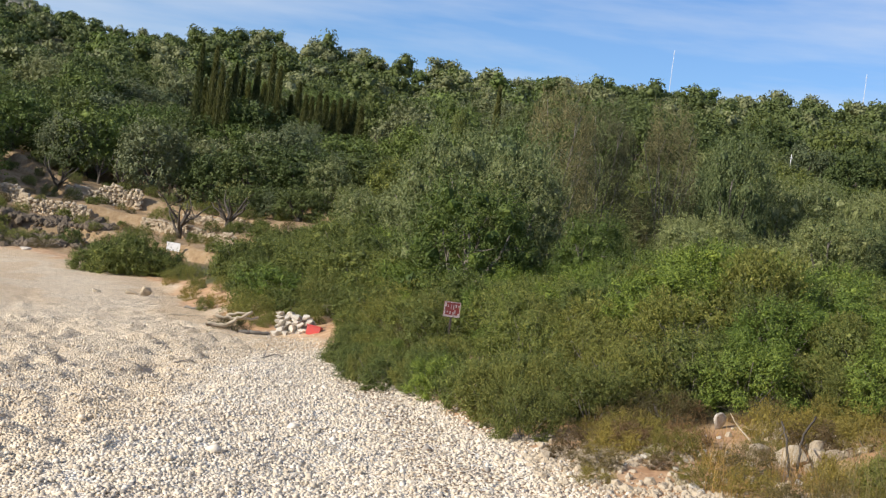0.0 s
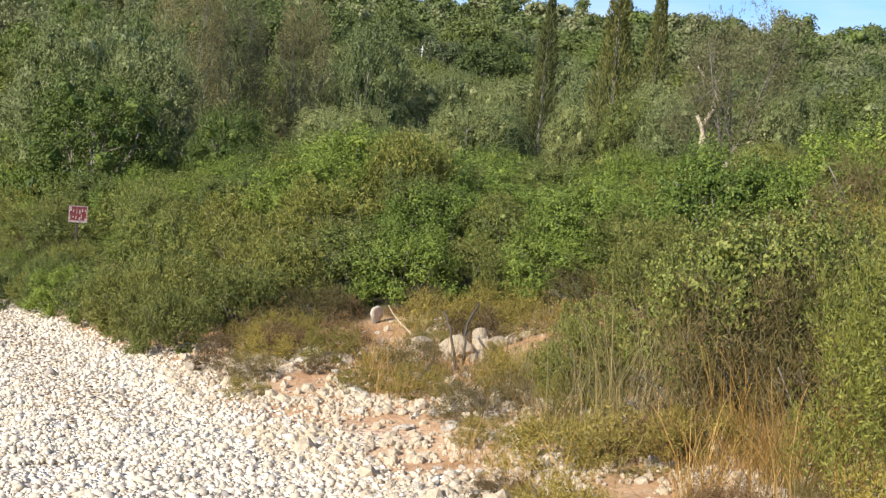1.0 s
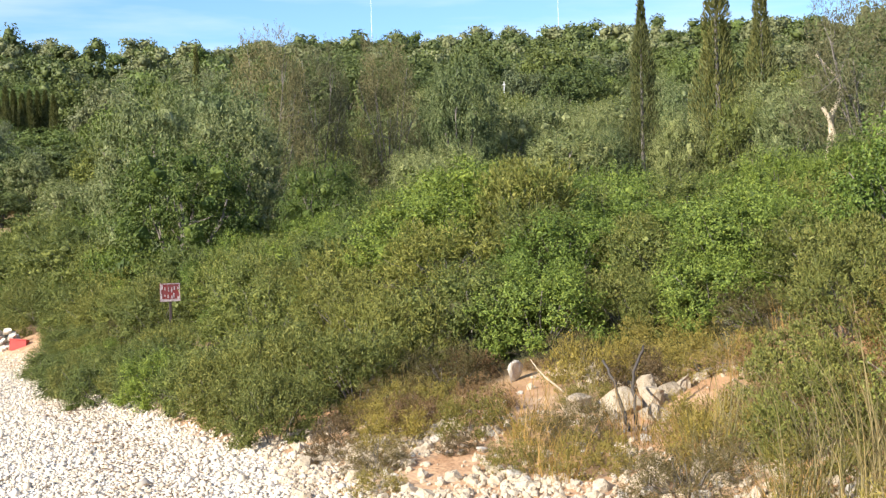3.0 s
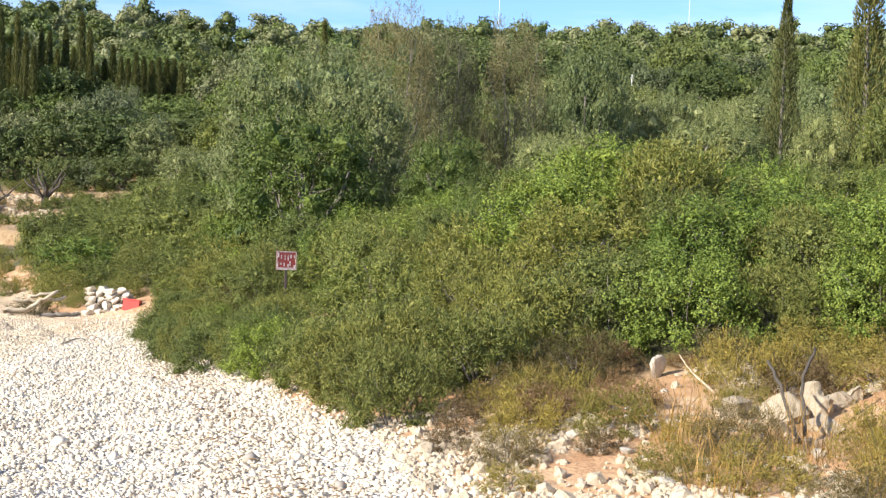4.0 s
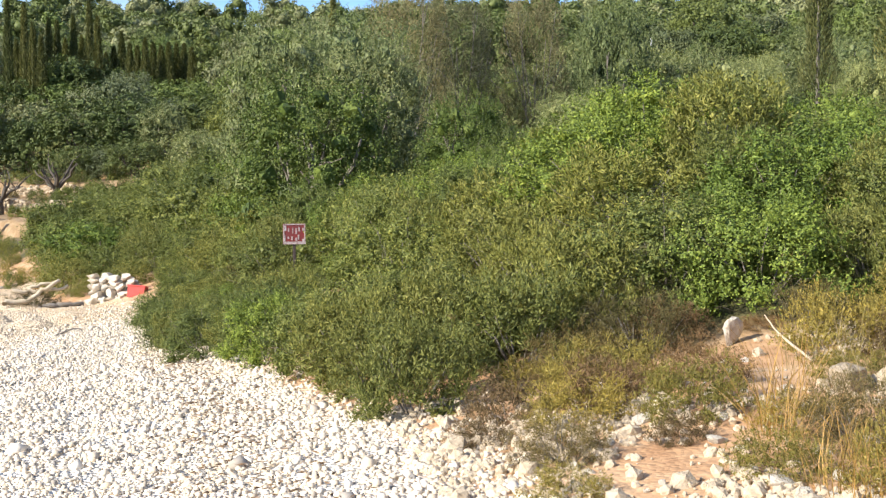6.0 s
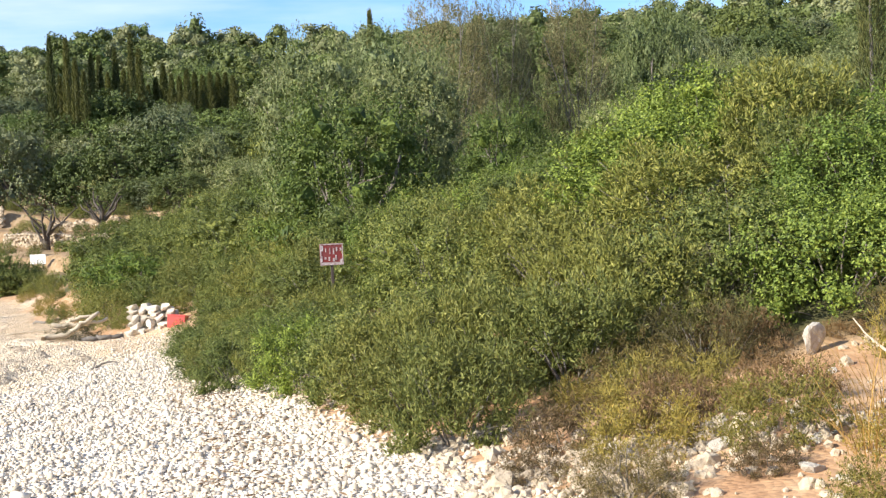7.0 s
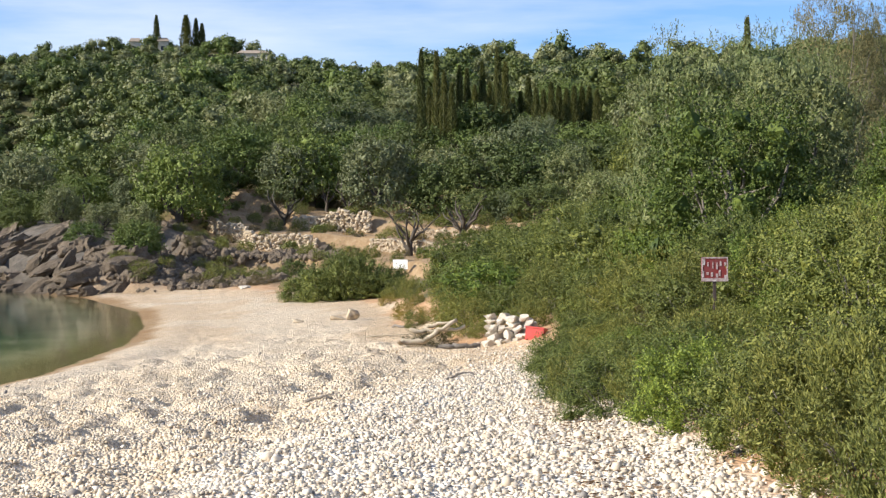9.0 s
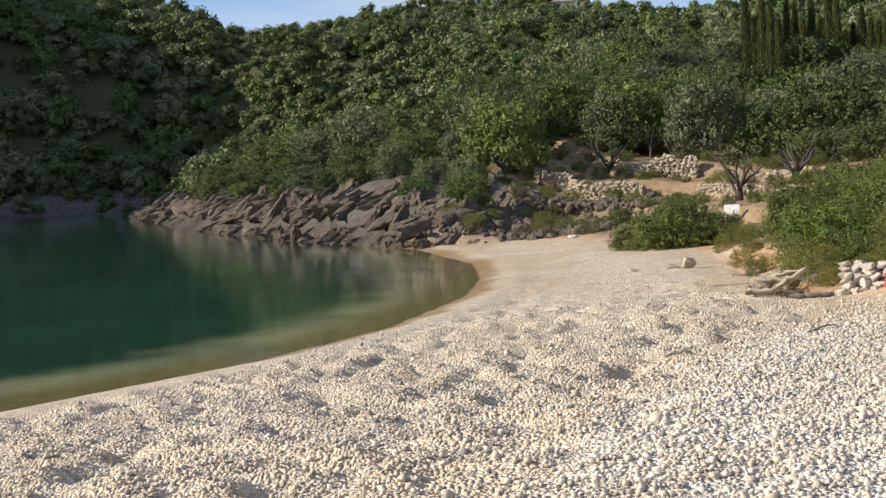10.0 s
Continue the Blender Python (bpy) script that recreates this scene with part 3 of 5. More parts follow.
        cv, cq, cc = tube(np.stack([0 * t, 0 * t, 0.3 + t * h * 0.95], 1), 0.42 * np.minimum(1, 4.5 * t + 0.3) * (1 - t) ** 0.62 + 0.01, 8)
        tv, tq, tc = tube([(0, 0, -0.3), (0, 0, 0.6), (0, 0, 2.0)], [0.16, 0.13, 0.08])
        plant("cypress", "cypress_tree", "tall narrow dark green cypress", "tree", (tv, [tq, tc]), LEAF_CYPRESS,
              joined((lv, [lf]), (cv, [cq, cc])), bark=BARK_DARK)
    for i in range(2):
        n, h = 9000, 9.0
        u = r.random(n) ** 1.25
        a = r.uniform(0, 6.283, n)
        rad = 1.25 * (1 - u) ** 0.8 * np.sqrt(r.uniform(0.1, 1, n)) * (1 + 0.3 * np.sin(a * 2 + u * 17)) + 0.04
        p = np.stack([np.cos(a) * rad, np.sin(a) * rad, 0.2 + u * h * 0.97 - 0.25 * rad], 1)
        v = leaves(r, p, np.stack([np.cos(a), np.sin(a), 0 * a], 1) * 0.5, 0.2, 0.045, 0.35, 1.2)
        tv, tq, tc = tube([(0, 0, -0.3), (0.05, 0, 3), (0, 0.05, 6), (0, 0, 8.6)], [0.13, 0.1, 0.06, 0.02])
        plant("young_cypress", "cypress_tree", "slender green cypress with loose feathery foliage", "tree", (tv, [tq, tc]), LEAF_CYPRESS, (v[0], [v[1]]))
    for i in range(3):
        plant("straw", "dry_grass_tuft", "tuft of long straw-coloured dry grass", "grass", None, LEAF_STRAW, blades(r, 46, 0.85, 0.75, 0.007, 0.22), leaf_name="tussock")
        plant("reed", "tall_grass_tuft", "tuft of tall pale green grass stalks", "grass", None, LEAF_REED, blades(r, 32, 1.05, 0.75, 0.006, 0.26), leaf_name="tussock")
    for i in range(3):
        plant("pruned", "pruned_olive_tree", "old pruned olive tree with bare twisted limbs", "tree", limbs(r, 1.0, 0.20, 6, 1.5, 2.2, gnarl=0.25, twigs=3), LEAF_OLIVE,
              lifted(crown(r, (1.4, 1.3, 1.4), 10, 700, 0.13, 0.035, spray=10, core=0), 2.0), bark=BARK_DARK)


def lifted(vf, dz):
    return vf[0] + (0, 0, dz), vf[1]


make_kinds()

# ---- ground, water ----


def ground_material():
    m, n, l, b = material("pebbles_and_soil", 0.85, 0.25)
    tc = n.new("ShaderNodeTexCoord")
    vo = n.new("ShaderNodeTexVoronoi")
    vo.inputs["Scale"].default_value, vo.inputs["Randomness"].default_value = 25.0, 1.0
    l.new(tc.outputs["Object"], vo.inputs["Vector"])
    sep = n.new("ShaderNodeSeparateColor")
    l.new(vo.outputs["Color"], sep.inputs[0])
    stone = ramp(n, l, sep.outputs[0], (0.0, (0.29, 0.255, 0.21)), (0.3, (0.54, 0.48, 0.38)), (0.65, (0.73, 0.64, 0.50)), (1.0, (0.86, 0.79, 0.67)))
    white = ramp(n, l, sep.outputs[1], (0.0, (0.42, 0.41, 0.40)), (0.25, (0.62, 0.58, 0.51)), (1.0, (0.84, 0.80, 0.72)))
    stone = mixed(n, l, noise_node(n, l, 0.35, 5.0, 0.6), stone, (0.60, 0.47, 0.32), "MIX")
    white = mixed(n, l, ramp(n, l, noise_node(n, l, 0.9, 5.0), (0.45, (0, 0, 0)), (0.75, (0.5, 0.5, 0.5))), white, (0.62, 0.46, 0.30))
    c = mixed(n, l, attribute(n, "white"), stone, white)
    sand = ramp(n, l, noise_node(n, l, 5.0, 8.0, 0.7), (0.3, (0.42, 0.27, 0.14)), (0.7, (0.66, 0.50, 0.32)))
    c = mixed(n, l, attribute(n, "sand"), c, sand)
    mottle = noise_node(n, l, 3.2, 9.0, 0.8)
    c = mixed(n, l, 1.0, c, ramp(n, l, mottle, (0.34, (0.8, 0.77, 0.74)), (0.6, (1.16, 1.14, 1.1))), "MULTIPLY")
    soil = ramp(n, l, noise_node(n, l, 1.6, 9.0, 0.7), (0.25, (0.24, 0.11, 0.05)), (0.5, (0.46, 0.28, 0.15)), (0.75, (0.62, 0.46, 0.30)))
    c = mixed(n, l, attribute(n, "soil"), c, soil)
    # leaf litter of the slope, its dark tone also standing in for shade between shrubs
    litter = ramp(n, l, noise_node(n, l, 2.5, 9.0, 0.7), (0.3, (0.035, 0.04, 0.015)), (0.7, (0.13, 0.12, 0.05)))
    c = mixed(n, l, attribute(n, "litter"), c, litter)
    c = mixed(n, l, attribute(n, "rock"), c, ramp(n, l, noise_node(n, l, 1.2, 9.0, 0.7), (0.3, (0.04, 0.035, 0.03)), (0.7, (0.19, 0.165, 0.135))))
    # seabed colour darkens with depth in place of light absorbed by the water
    depth_tint = ramp(n, l, noise_node(n, l, 0.12, 4.0), (0.3, (0.006, 0.045, 0.035)), (0.7, (0.015, 0.09, 0.065)))
    c = mixed(n, l, attribute(n, "deep"), c, depth_tint)
    l.new(mixed(n, l, attribute(n, "wet"), c, mixed(n, l, 1.0, c, (0.55, 0.45, 0.33), "MULTIPLY")), b.inputs["Base Color"])
    height = n.new("ShaderNodeMath")
    height.operation = "SUBTRACT"
    l.new(noise_node(n, l, 3.0, 6.0), height.inputs[0])
    l.new(vo.outputs["Distance"], height.inputs[1])
    less = n.new("ShaderNodeMath")
    less.operation = "MULTIPLY"
    keep = n.new("ShaderNodeMath")
    keep.operation = "MULTIPLY_ADD"
    keep.inputs[1].default_value, keep.inputs[2].default_value = -0.8, 1.0
    l.new(attribute(n, "soil"), keep.inputs[0])
    l.new(height.outputs[0], less.inputs[0])
    l.new(keep.outputs[0], less.inputs[1])
    bumped(n, l, b, less.outputs[0], 0.9, 0.05)
    return m


def axis(parts, low, high, growth=1.13):
    """Grid lines: even steps inside, widening steps out to the horizon."""
    inner = np.concatenate([np.arange(a, b, s) for a, b, s in parts] + [[parts[-1][1]]])
    up, step = [], parts[-1][2]
    at = inner[-1]
    while at < high:
        step *= growth
        at += step
        up.append(at)
    down, step, at = [], parts[0][2], inner[0]
    while at > low:
        step *= growth
        at -= step
        down.append(at)
    return np.concatenate([down[::-1], inner, up])


def build_ground():
    gx = axis([(-130, -32, 2.0), (-32, -21, 0.4), (-21, -15, 0.25), (-15, 3, 0.15), (3, 12, 0.28), (12, 40, 1.0)], -3500, 3500)
    gy = axis([(2, 12, 0.3), (12, 42, 0.16), (42, 55, 0.25), (55, 120, 0.6), (120, 230, 3.0)], -3500, 3500)
    X, Y = np.meshgrid(gx, gy, indexing="ij")
    Z, S, E = land(X, Y)
    v = np.stack([X, Y, Z], -1).reshape(-1, 3)
    i, j = np.meshgrid(np.arange(len(gx) - 1), np.arange(len(gy) - 1), indexing="ij")
    k = len(gy)
    f = np.stack([i * k + j, (i + 1) * k + j, (i + 1) * k + j + 1, i * k + j + 1], -1).reshape(-1, 4)
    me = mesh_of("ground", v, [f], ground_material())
    wob = ripple(X, Y, 1.8, 21, 4)
    zones = {
        "white": smooth(-0.6, 0.6, X + 2.5 + 1.2 * wob + 0.05 * np.maximum(Y - 22, 0) - 0.35 * np.maximum(Y - 29, 0)) * smooth(60, 40, Y),
        "sand": 0.45 * smooth(0.1, -0.05, wob - 0.3 + np.abs(S - 2.0) / 5) * smooth(44, 56, Y) + 0.5 * smooth(-2.6, -1.0, E + 2 * wob) * smooth(0.5, 0.2, E) * smooth(30, 36, Y),
        "wet": smooth(0.9, 0.3, S + 0.5 * wob) * smooth(-3, -1, S),
        "soil": smooth(-0.2, 0.6, E + 1.3 * wob - 0.5 * smooth(16, 20, Y) * smooth(38, 32, Y)) * (1 - 0.12 * smooth(74, 80, Y)),
        "rock": smooth(78, 84, Y) * smooth(-20, -29, X) * smooth(15, 9, S + 8 * wob),
        # the share kept on the terraces also paints in shade under the olives
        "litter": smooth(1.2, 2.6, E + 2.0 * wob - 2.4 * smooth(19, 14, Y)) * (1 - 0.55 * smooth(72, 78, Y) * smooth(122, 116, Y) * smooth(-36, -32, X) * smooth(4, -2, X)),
        # mask of the painted depth tint, full below three quarters of a metre
        "deep": smooth(-0.02, -0.75, Z + 0.2 * wob),
    }
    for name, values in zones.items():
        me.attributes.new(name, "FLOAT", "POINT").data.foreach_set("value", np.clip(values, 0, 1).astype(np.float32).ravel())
    return tagged(new("ground", me), "pebble beach rising to red soil and wooded hills", "ground", kind="structure")


ground = build_ground()


def build_water():
    m, n, l, b = material("sea_water", 0.03, 0.5)
    b.inputs["Base Color"].default_value = (0.24, 0.37, 0.30, 1)
    b.inputs["Transmission Weight"].default_value, b.inputs["IOR"].default_value = 1.0, 1.33
    tc, mp, tx = n.new("ShaderNodeTexCoord"), n.new("ShaderNodeMapping"), n.new("ShaderNodeTexNoise")
    mp.inputs["Scale"].default_value = (1.0, 1.0, 1.0)
    tx.inputs["Scale"].default_value, tx.inputs["Detail"].default_value = 2.2, 5.0
    l.new(tc.outputs["Object"], mp.inputs[0])
    l.new(mp.outputs[0], tx.inputs["Vector"])
    bumped(n, l, b, tx.outputs["Fac"], 0.35, 0.02)
    bm = bmesh.new()
    bmesh.ops.create_grid(bm, x_segments=8, y_segments=8, size=3400)
    ob = part("water", bm, m, None)
    ob.visible_shadow = False
    return tagged(ob, "calm clear green sea water in the cove", "water", kind="structure")


build_water()


def pebble_material(name, tone):
    m, n, l, b = material(name, 0.75, 0.3)
    g, info = n.new("ShaderNodeNewGeometry"), n.new("ShaderNodeObjectInfo")
    both, add = n.new("ShaderNodeMath"), n.new("ShaderNodeMath")
    both.operation = "FRACT"
    l.new(g.outputs["Random Per Island"], add.inputs[0])
    l.new(info.outputs["Random"], add.inputs[1])
    l.new(add.outputs[0], both.inputs[0])
    shades = ((0.0, (0.28, 0.265, 0.25)), (0.12, (0.52, 0.45, 0.36)), (0.4, (0.68, 0.585, 0.45)), (0.7, (0.77, 0.68, 0.55)), (1.0, (0.85, 0.78, 0.67)))
    c = ramp(n, l, both.outputs[0], *[(p, (v[0] * tone, v[1] * tone * (0.6 + 0.4 * tone) ** 0.3, v[2] * tone**1.25)) for p, v in shades])
    grain = noise_node(n, l, 30.0, 5.0)
    l.new(mixed(n, l, grain, mixed(n, l, 1.0, c, (0.8, 0.76, 0.7), "MULTIPLY"), c), b.inputs["Base Color"])
    return m


def build_pebbles():
    """Loose stones of the upper beach, those past counting as one."""
    r = np.random.default_rng(5)
    m = pebble_material("pebble_white", 1.0)
    count = 330000
    x, y = r.uniform(-14, 4.2, count), 7.5 + 38 * r.random(count) ** 1.5
    z, s, e = land(x, y)
    lit = smooth(-0.8, 0.8, x + 2.5 + 0.6 * ripple(x, y, 1.8, 21, 4))
    keep = (e < 0.1 + 0.5 * r.random(count) ** 2) & (s > 0.5) & (r.random(count) < (0.42 + 0.58 * lit) * smooth(46, 24, y))
    x, y, z = x[keep], y[keep], z[keep]
    k = len(x)
    size = np.exp(r.normal(np.log(0.0172), 0.36, k))[:, None] * np.stack([r.uniform(0.95, 1.45, k), r.uniform(0.75, 1.05, k), r.uniform(0.55, 0.9, k)], 1)
    at = np.stack([x, y, z + size[:, 2] * 0.35], 1)
    turns = spins(k, r, 0.5)
    base = np.array([(1, 0, 0), (-1, 0, 0), (0, 1, 0), (0, -1, 0), (0.1, 0.05, 1), (0, 0, -1), ], float)
    faces = np.array([(0, 2, 4), (2, 1, 4), (1, 3, 4), (3, 0, 4), (2, 0, 5), (1, 2, 5), (3, 1, 5), (0, 3, 5)])
    near = np.argsort(np.hypot(x - 1.5, y - 11.0))[:300]
    rest = np.ones(k, bool)
    rest[near] = False
    clean = smooth(-0.8, 0.8, x + 2.5 + 0.6 * ripple(x, y, 1.8, 21, 4)) + r.normal(0, 0.15, k) > 0.5
    for pick, mat, label in ((clean, m, "loose white beach pebbles"), (~clean, pebble_material("pebble_tan", 0.97), "loose tan and grey beach pebbles")):
        v, f = scattered(base, faces, at[rest & pick], size[rest & pick] * 1.15, turns[rest & pick])
        put("pebbles", mesh_of("pebbles", v, [f], mat), ground, label)["kind"] = "stuff"
    me = mesh_of("pebble", ICO, [ICO_F], m)
    for q in near:
        ob = put("pebble", me, ground)
        ob.matrix_basis = Matrix.LocRotScale(Vector(at[q]), Matrix(turns[q].tolist()).to_quaternion(), Vector(size[q]))


# ---- scrub on the slope ----
PLACED = []


def room(x, y, gap):
    for px, py, pg in PLACED:
        if (px - x) ** 2 + (py - y) ** 2 < (0.5 * (gap + pg)) ** 2:
            return False
    PLACED.append((x, y, gap))
    return True


def cover(tries, box, e_range, choose, gap, seed, also=None):
    """Plants at random over a stretch of the slope, each with room of its own."""
    r = np.random.default_rng(seed)
    x, y = r.uniform(box[0], box[1], tries), r.uniform(box[2], box[3], tries)
    z, s, e = land(x, y)
    patch = ripple(x, y, 7.0, 31, 2)
    for q in range(tries):
        if 33.5 < y[q] < 39.5 and e[q] < 0.75 or not e_range[0] < e[q] < e_range[1] or (also and not also(x[q], y[q], e[q])):
            continue
        key, size, g = choose(r, x[q], y[q], e[q], patch[q])
        if key is None:
            continue
        if 0.5 < x[q] < 2.9 and 18 < y[q] < 28.4:
            size = min(size, 0.62 if y[q] > 24.5 else 0.9)
        if room(x[q], y[q], gap * g):
            grow(key, x[q], y[q], size * r.uniform(0.82, 1.2), wide=size * r.uniform(0.9, 1.2), z=z[q], lean=5)


def scrub_kind(r, x, y, e, patch):
    u = r.random() + 0.7 * patch
    if y < 16.2 and e < 3.8 or y < 15 and e < 6.5:
        if float(ripple(np.array(x), np.array(y), 1.3, 57, 2)) < (-0.13 if e < 2.4 else -0.25):
            return None, 0, 0
        small = 0.75 if x < 5.8 else 1.0
        if u < 0.5:
            return "cushion", r.uniform(0.6, 1.1) * small, 0.5
        if u < 0.7:
            return "russet", r.uniform(0.6, 0.95) * small, 0.45
        return ("dry", r.uniform(0.45, 0.75) * small, 0.5) if u < 0.85 else ("cushion", r.uniform(0.45, 0.8) * small, 0.5)
    # taller with the distance from the beach, bright mastic over the brow
    tall = min(1.0, 0.5 + 0.26 * e) * r.choice((0.8, 0.95, 1.05, 1.2))
    brow = math.exp(-((x - 6.2) / 1.9) ** 2 - ((y - 20.5) / 4.0) ** 2) + 0.6 * (e > 4.5)
    if y < 19.5 and e < 2.8 and x < 4.4 and r.random() < 0.6:
        return "heath", tall, 0.8
    if u < 0.2 - 0.2 * brow:
        return "heath", 1.05 * tall, 0.8
    if u < 0.24 - 0.2 * brow:
        return "dry", 0.8 * tall, 0.7
    if u < 0.66 - 0.55 * brow:
        return "dark", tall, 0.85
    return "mastic", tall, 0.85


def wood_kind(r, x, y, e, patch):
    u = r.random() + 0.5 * patch
    if math.hypot(x - EYE[0], y - EYE[1]) < 31:
        return ("mastic" if u < 0.5 else "dark" if u < 0.72 else "heath"), r.uniform(0.8, 1.1), 0.8
    if u < 0.42:
        return "olive", r.uniform(0.6, 1.0), 1.6
    if u < 0.55:
        return "broad", r.uniform(0.5, 0.9), 1.6
    if u < 0.7:
        return "laurel", r.uniform(0.5, 0.8), 1.5
    return ("mastic" if u < 0.85 else "dark"), r.uniform(1.2, 1.6), 1.1


def hill_kind(r, x, y, e, patch):
    u = r.random() + 0.5 * patch
    return ("mid_olive", r.uniform(0.8, 1.3), 1.5) if u < 0.5 else ("mid_oak", r.uniform(0.7, 1.2), 1.5)


def terrace_kind(r, x, y, e, patch):
    u = r.random()
    if u < 0.16 and e > 21:
        return "mid_olive", r.uniform(0.8, 1.15), 2.2
    return ("heath" if u < 0.6 else "dry" if u < 0.75 else "dark"), r.uniform(0.5, 0.9), 0.8


TREES = [
    ("dry", 6.70, 11.20, 1.35, 1.10),
    ("dry", 7.40, 11.00, 1.60, 1.30),
    ("laurel", 2.75, 37.50, 1.45, 1.30),
    ("olive", 2.30, 42.37, 1.62, 1.05),
    ("olive", 4.50, 45.28, 1.70, 1.05),
    ("greytree", 6.91, 50.94, 2.00, 1.10),
    ("greytree", 9.06, 52.62, 1.88, 0.95),
    ("greytree", 11.98, 54.06, 2.00, 0.95),
    ("olive", 14.70, 53.34, 2.00, 0.95),
    ("olive", 17.59, 56.63, 1.53, 0.90),
    ("olive", 19.87, 56.88, 1.39, 0.92),
    ("olive", 21.29, 55.25, 1.24, 0.77),
    ("laurel", 6.00, 34.89, 0.92, 0.73),
    ("olive", 4.30, 40.23, 1.28, 0.95),
    ("mastic", 7.84, 28.25, 1.50, 1.22),
    ("young_cypress", 18.72, 44.42, 0.84, 0.68),
    ("young_cypress", 19.60, 40.68, 0.88, 0.96),
    ("young_cypress", 20.79, 40.06, 0.80, 0.73),
    ("olive", 17.65, 39.41, 0.90, 0.57),
    ("olive", 18.52, 34.45, 0.88, 0.64),
    ("broad", 18.39, 36.80, 0.94, 0.52),
    ("cypress", 5.57, 67.18, 1.04, 0.53),
    ("greytree", 17.45, 29.25, 1.24, 1.12),
    ("olive", 17.81, 27.80, 0.82, 0.57),
    ("heath", 1.95, 18.3, 0.80, 0.75),
    ("heath", 2.30, 18.0, 0.90, 0.80),
    ("heath", 2.10, 17.4, 0.70, 0.70),
    ("heath", 2.75, 17.7, 0.90, 0.85),
    ("dark", 1.85, 18.9, 0.75, 0.75),
    ("mastic", 6.20, 18.70, 0.95, 1.00),
    ("heath", 6.90, 18.20, 0.85, 0.85),
    ("mastic", 7.50, 16.80, 0.95, 1.00),
    ("dark", 7.00, 17.50, 0.85, 0.90),
    ("heath", 6.10, 19.60, 0.90, 0.90),
    ("mastic", 5.60, 18.30, 0.75, 0.85),
    ("heath", 6.90, 13.70, 0.80, 0.85),
    ("russet", 6.40, 13.90, 0.85, 0.90),
    ("heath", 7.40, 14.40, 0.80, 0.85),
    ("russet", 6.60, 13.00, 0.85, 0.95),
    ("cushion", 7.20, 13.00, 1.10, 1.10),
    ("heath", 7.80, 15.60, 0.80, 0.90),
    ("dry", 7.00, 15.30, 0.70, 0.80),
    ("cushion", 6.20, 14.70, 1.00, 1.10),
    ("heath", 6.60, 16.60, 0.75, 0.85),
    ("cushion", 6.25, 16.10, 1.05, 1.10),
    ("heath", 6.30, 17.20, 0.75, 0.80),
    ("mastic", 6.90, 16.20, 0.80, 0.85),
    ("juniper", 4.85, 6.75, 0.95, 0.72),
    ("dry", 5.35, 9.45, 1.55, 1.15),
    ("dry", 6.05, 9.20, 1.90, 1.30),
    ("dark", 5.85, 9.95, 1.35, 1.10),
    ("dry", 5.65, 8.60, 1.30, 1.00),
    ("dark", 6.40, 8.40, 1.30, 1.05),
    ("dark", 6.60, 10.60, 1.35, 1.10),
    ("heath", 3.85, 17.70, 1.00, 0.90),
    ("dark", 4.70, 17.90, 0.95, 0.95),
    ("mastic", 5.35, 17.30, 0.90, 0.95),
    ("heath", 3.20, 17.10, 0.85, 0.85),
    ("cushion", 3.50, 15.60, 1.00, 0.90),
    ("cushion", 3.05, 14.70, 0.85, 0.75),
    ("cushion", 3.65, 14.35, 0.90, 0.75),
    ("russet", 3.30, 15.10, 0.90, 0.70),
    ("russet", 2.75, 15.40, 0.80, 0.70),
    ("russet", 3.95, 15.00, 0.80, 0.70),
    ("dry", 4.10, 16.80, 0.85, 0.75),
    ("russet", 4.40, 16.95, 0.90, 0.80),
    ("cushion", 5.20, 15.50, 1.20, 1.00),
    ("cushion", 5.80, 15.60, 1.00, 0.90),
    ("russet", 5.50, 15.00, 0.90, 0.80),
    ("cushion", 3.95, 12.35, 0.80, 0.75),
    ("cushion", 3.55, 12.90, 0.60, 0.55),
    ("cushion", 4.15, 8.70, 0.95, 1.00),
    ("cushion", 3.80, 9.05, 0.85, 0.85),
    ("russet", 4.45, 8.95, 0.70, 0.70),
    ("cushion", 4.75, 8.80, 0.80, 0.80),
    ("heath", 4.90, 10.90, 0.60, 0.60),
    ("cushion", 4.60, 11.60, 0.90, 0.80),
    ("russet", 5.30, 11.90, 0.90, 0.90),
    ("heath", 5.90, 12.80, 0.70, 0.80),
    ("dry", 9.11, 12.98, 1.50, 1.20),
    ("dark", 7.29, 12.44, 0.60, 0.69),
    ("mastic", 11.22, 22.49, 0.68, 0.99),
    ("dry", 6.90, 11.90, 1.20, 0.80),
    ("dark", -1.60, 53.99, 1.37, 2.03),
    ("dark", -4.31, 61.80, 1.31, 2.16),
    ("broad", 6.38, 115.23, 1.90, 0.58),
    ("broad", 10.94, 114.89, 1.90, 0.46),
    ("pruned", -25.46, 103.47, 1.02, 1.15),
    ("pruned", -21.04, 111.74, 1.05, 1.15),
    ("pruned", -13.31, 88.78, 1.05, 1.15),
    ("pruned", -10.38, 93.26, 1.05, 1.15),
    ("pruned", -20.39, 103.69, 0.75, 0.75),
    ("pruned", -22.92, 107.21, 0.75, 0.63),
    ("olive", -26.11, 124.95, 0.86, 1.17),
    ("olive", -23.17, 125.59, 0.88, 1.17),
    ("olive", -20.24, 126.14, 0.80, 1.17),
    ("olive", -16.86, 126.69, 0.80, 1.17),
    ("olive", -13.98, 127.08, 0.80, 1.30),
    ("olive", -10.66, 127.43, 0.80, 1.42),
]
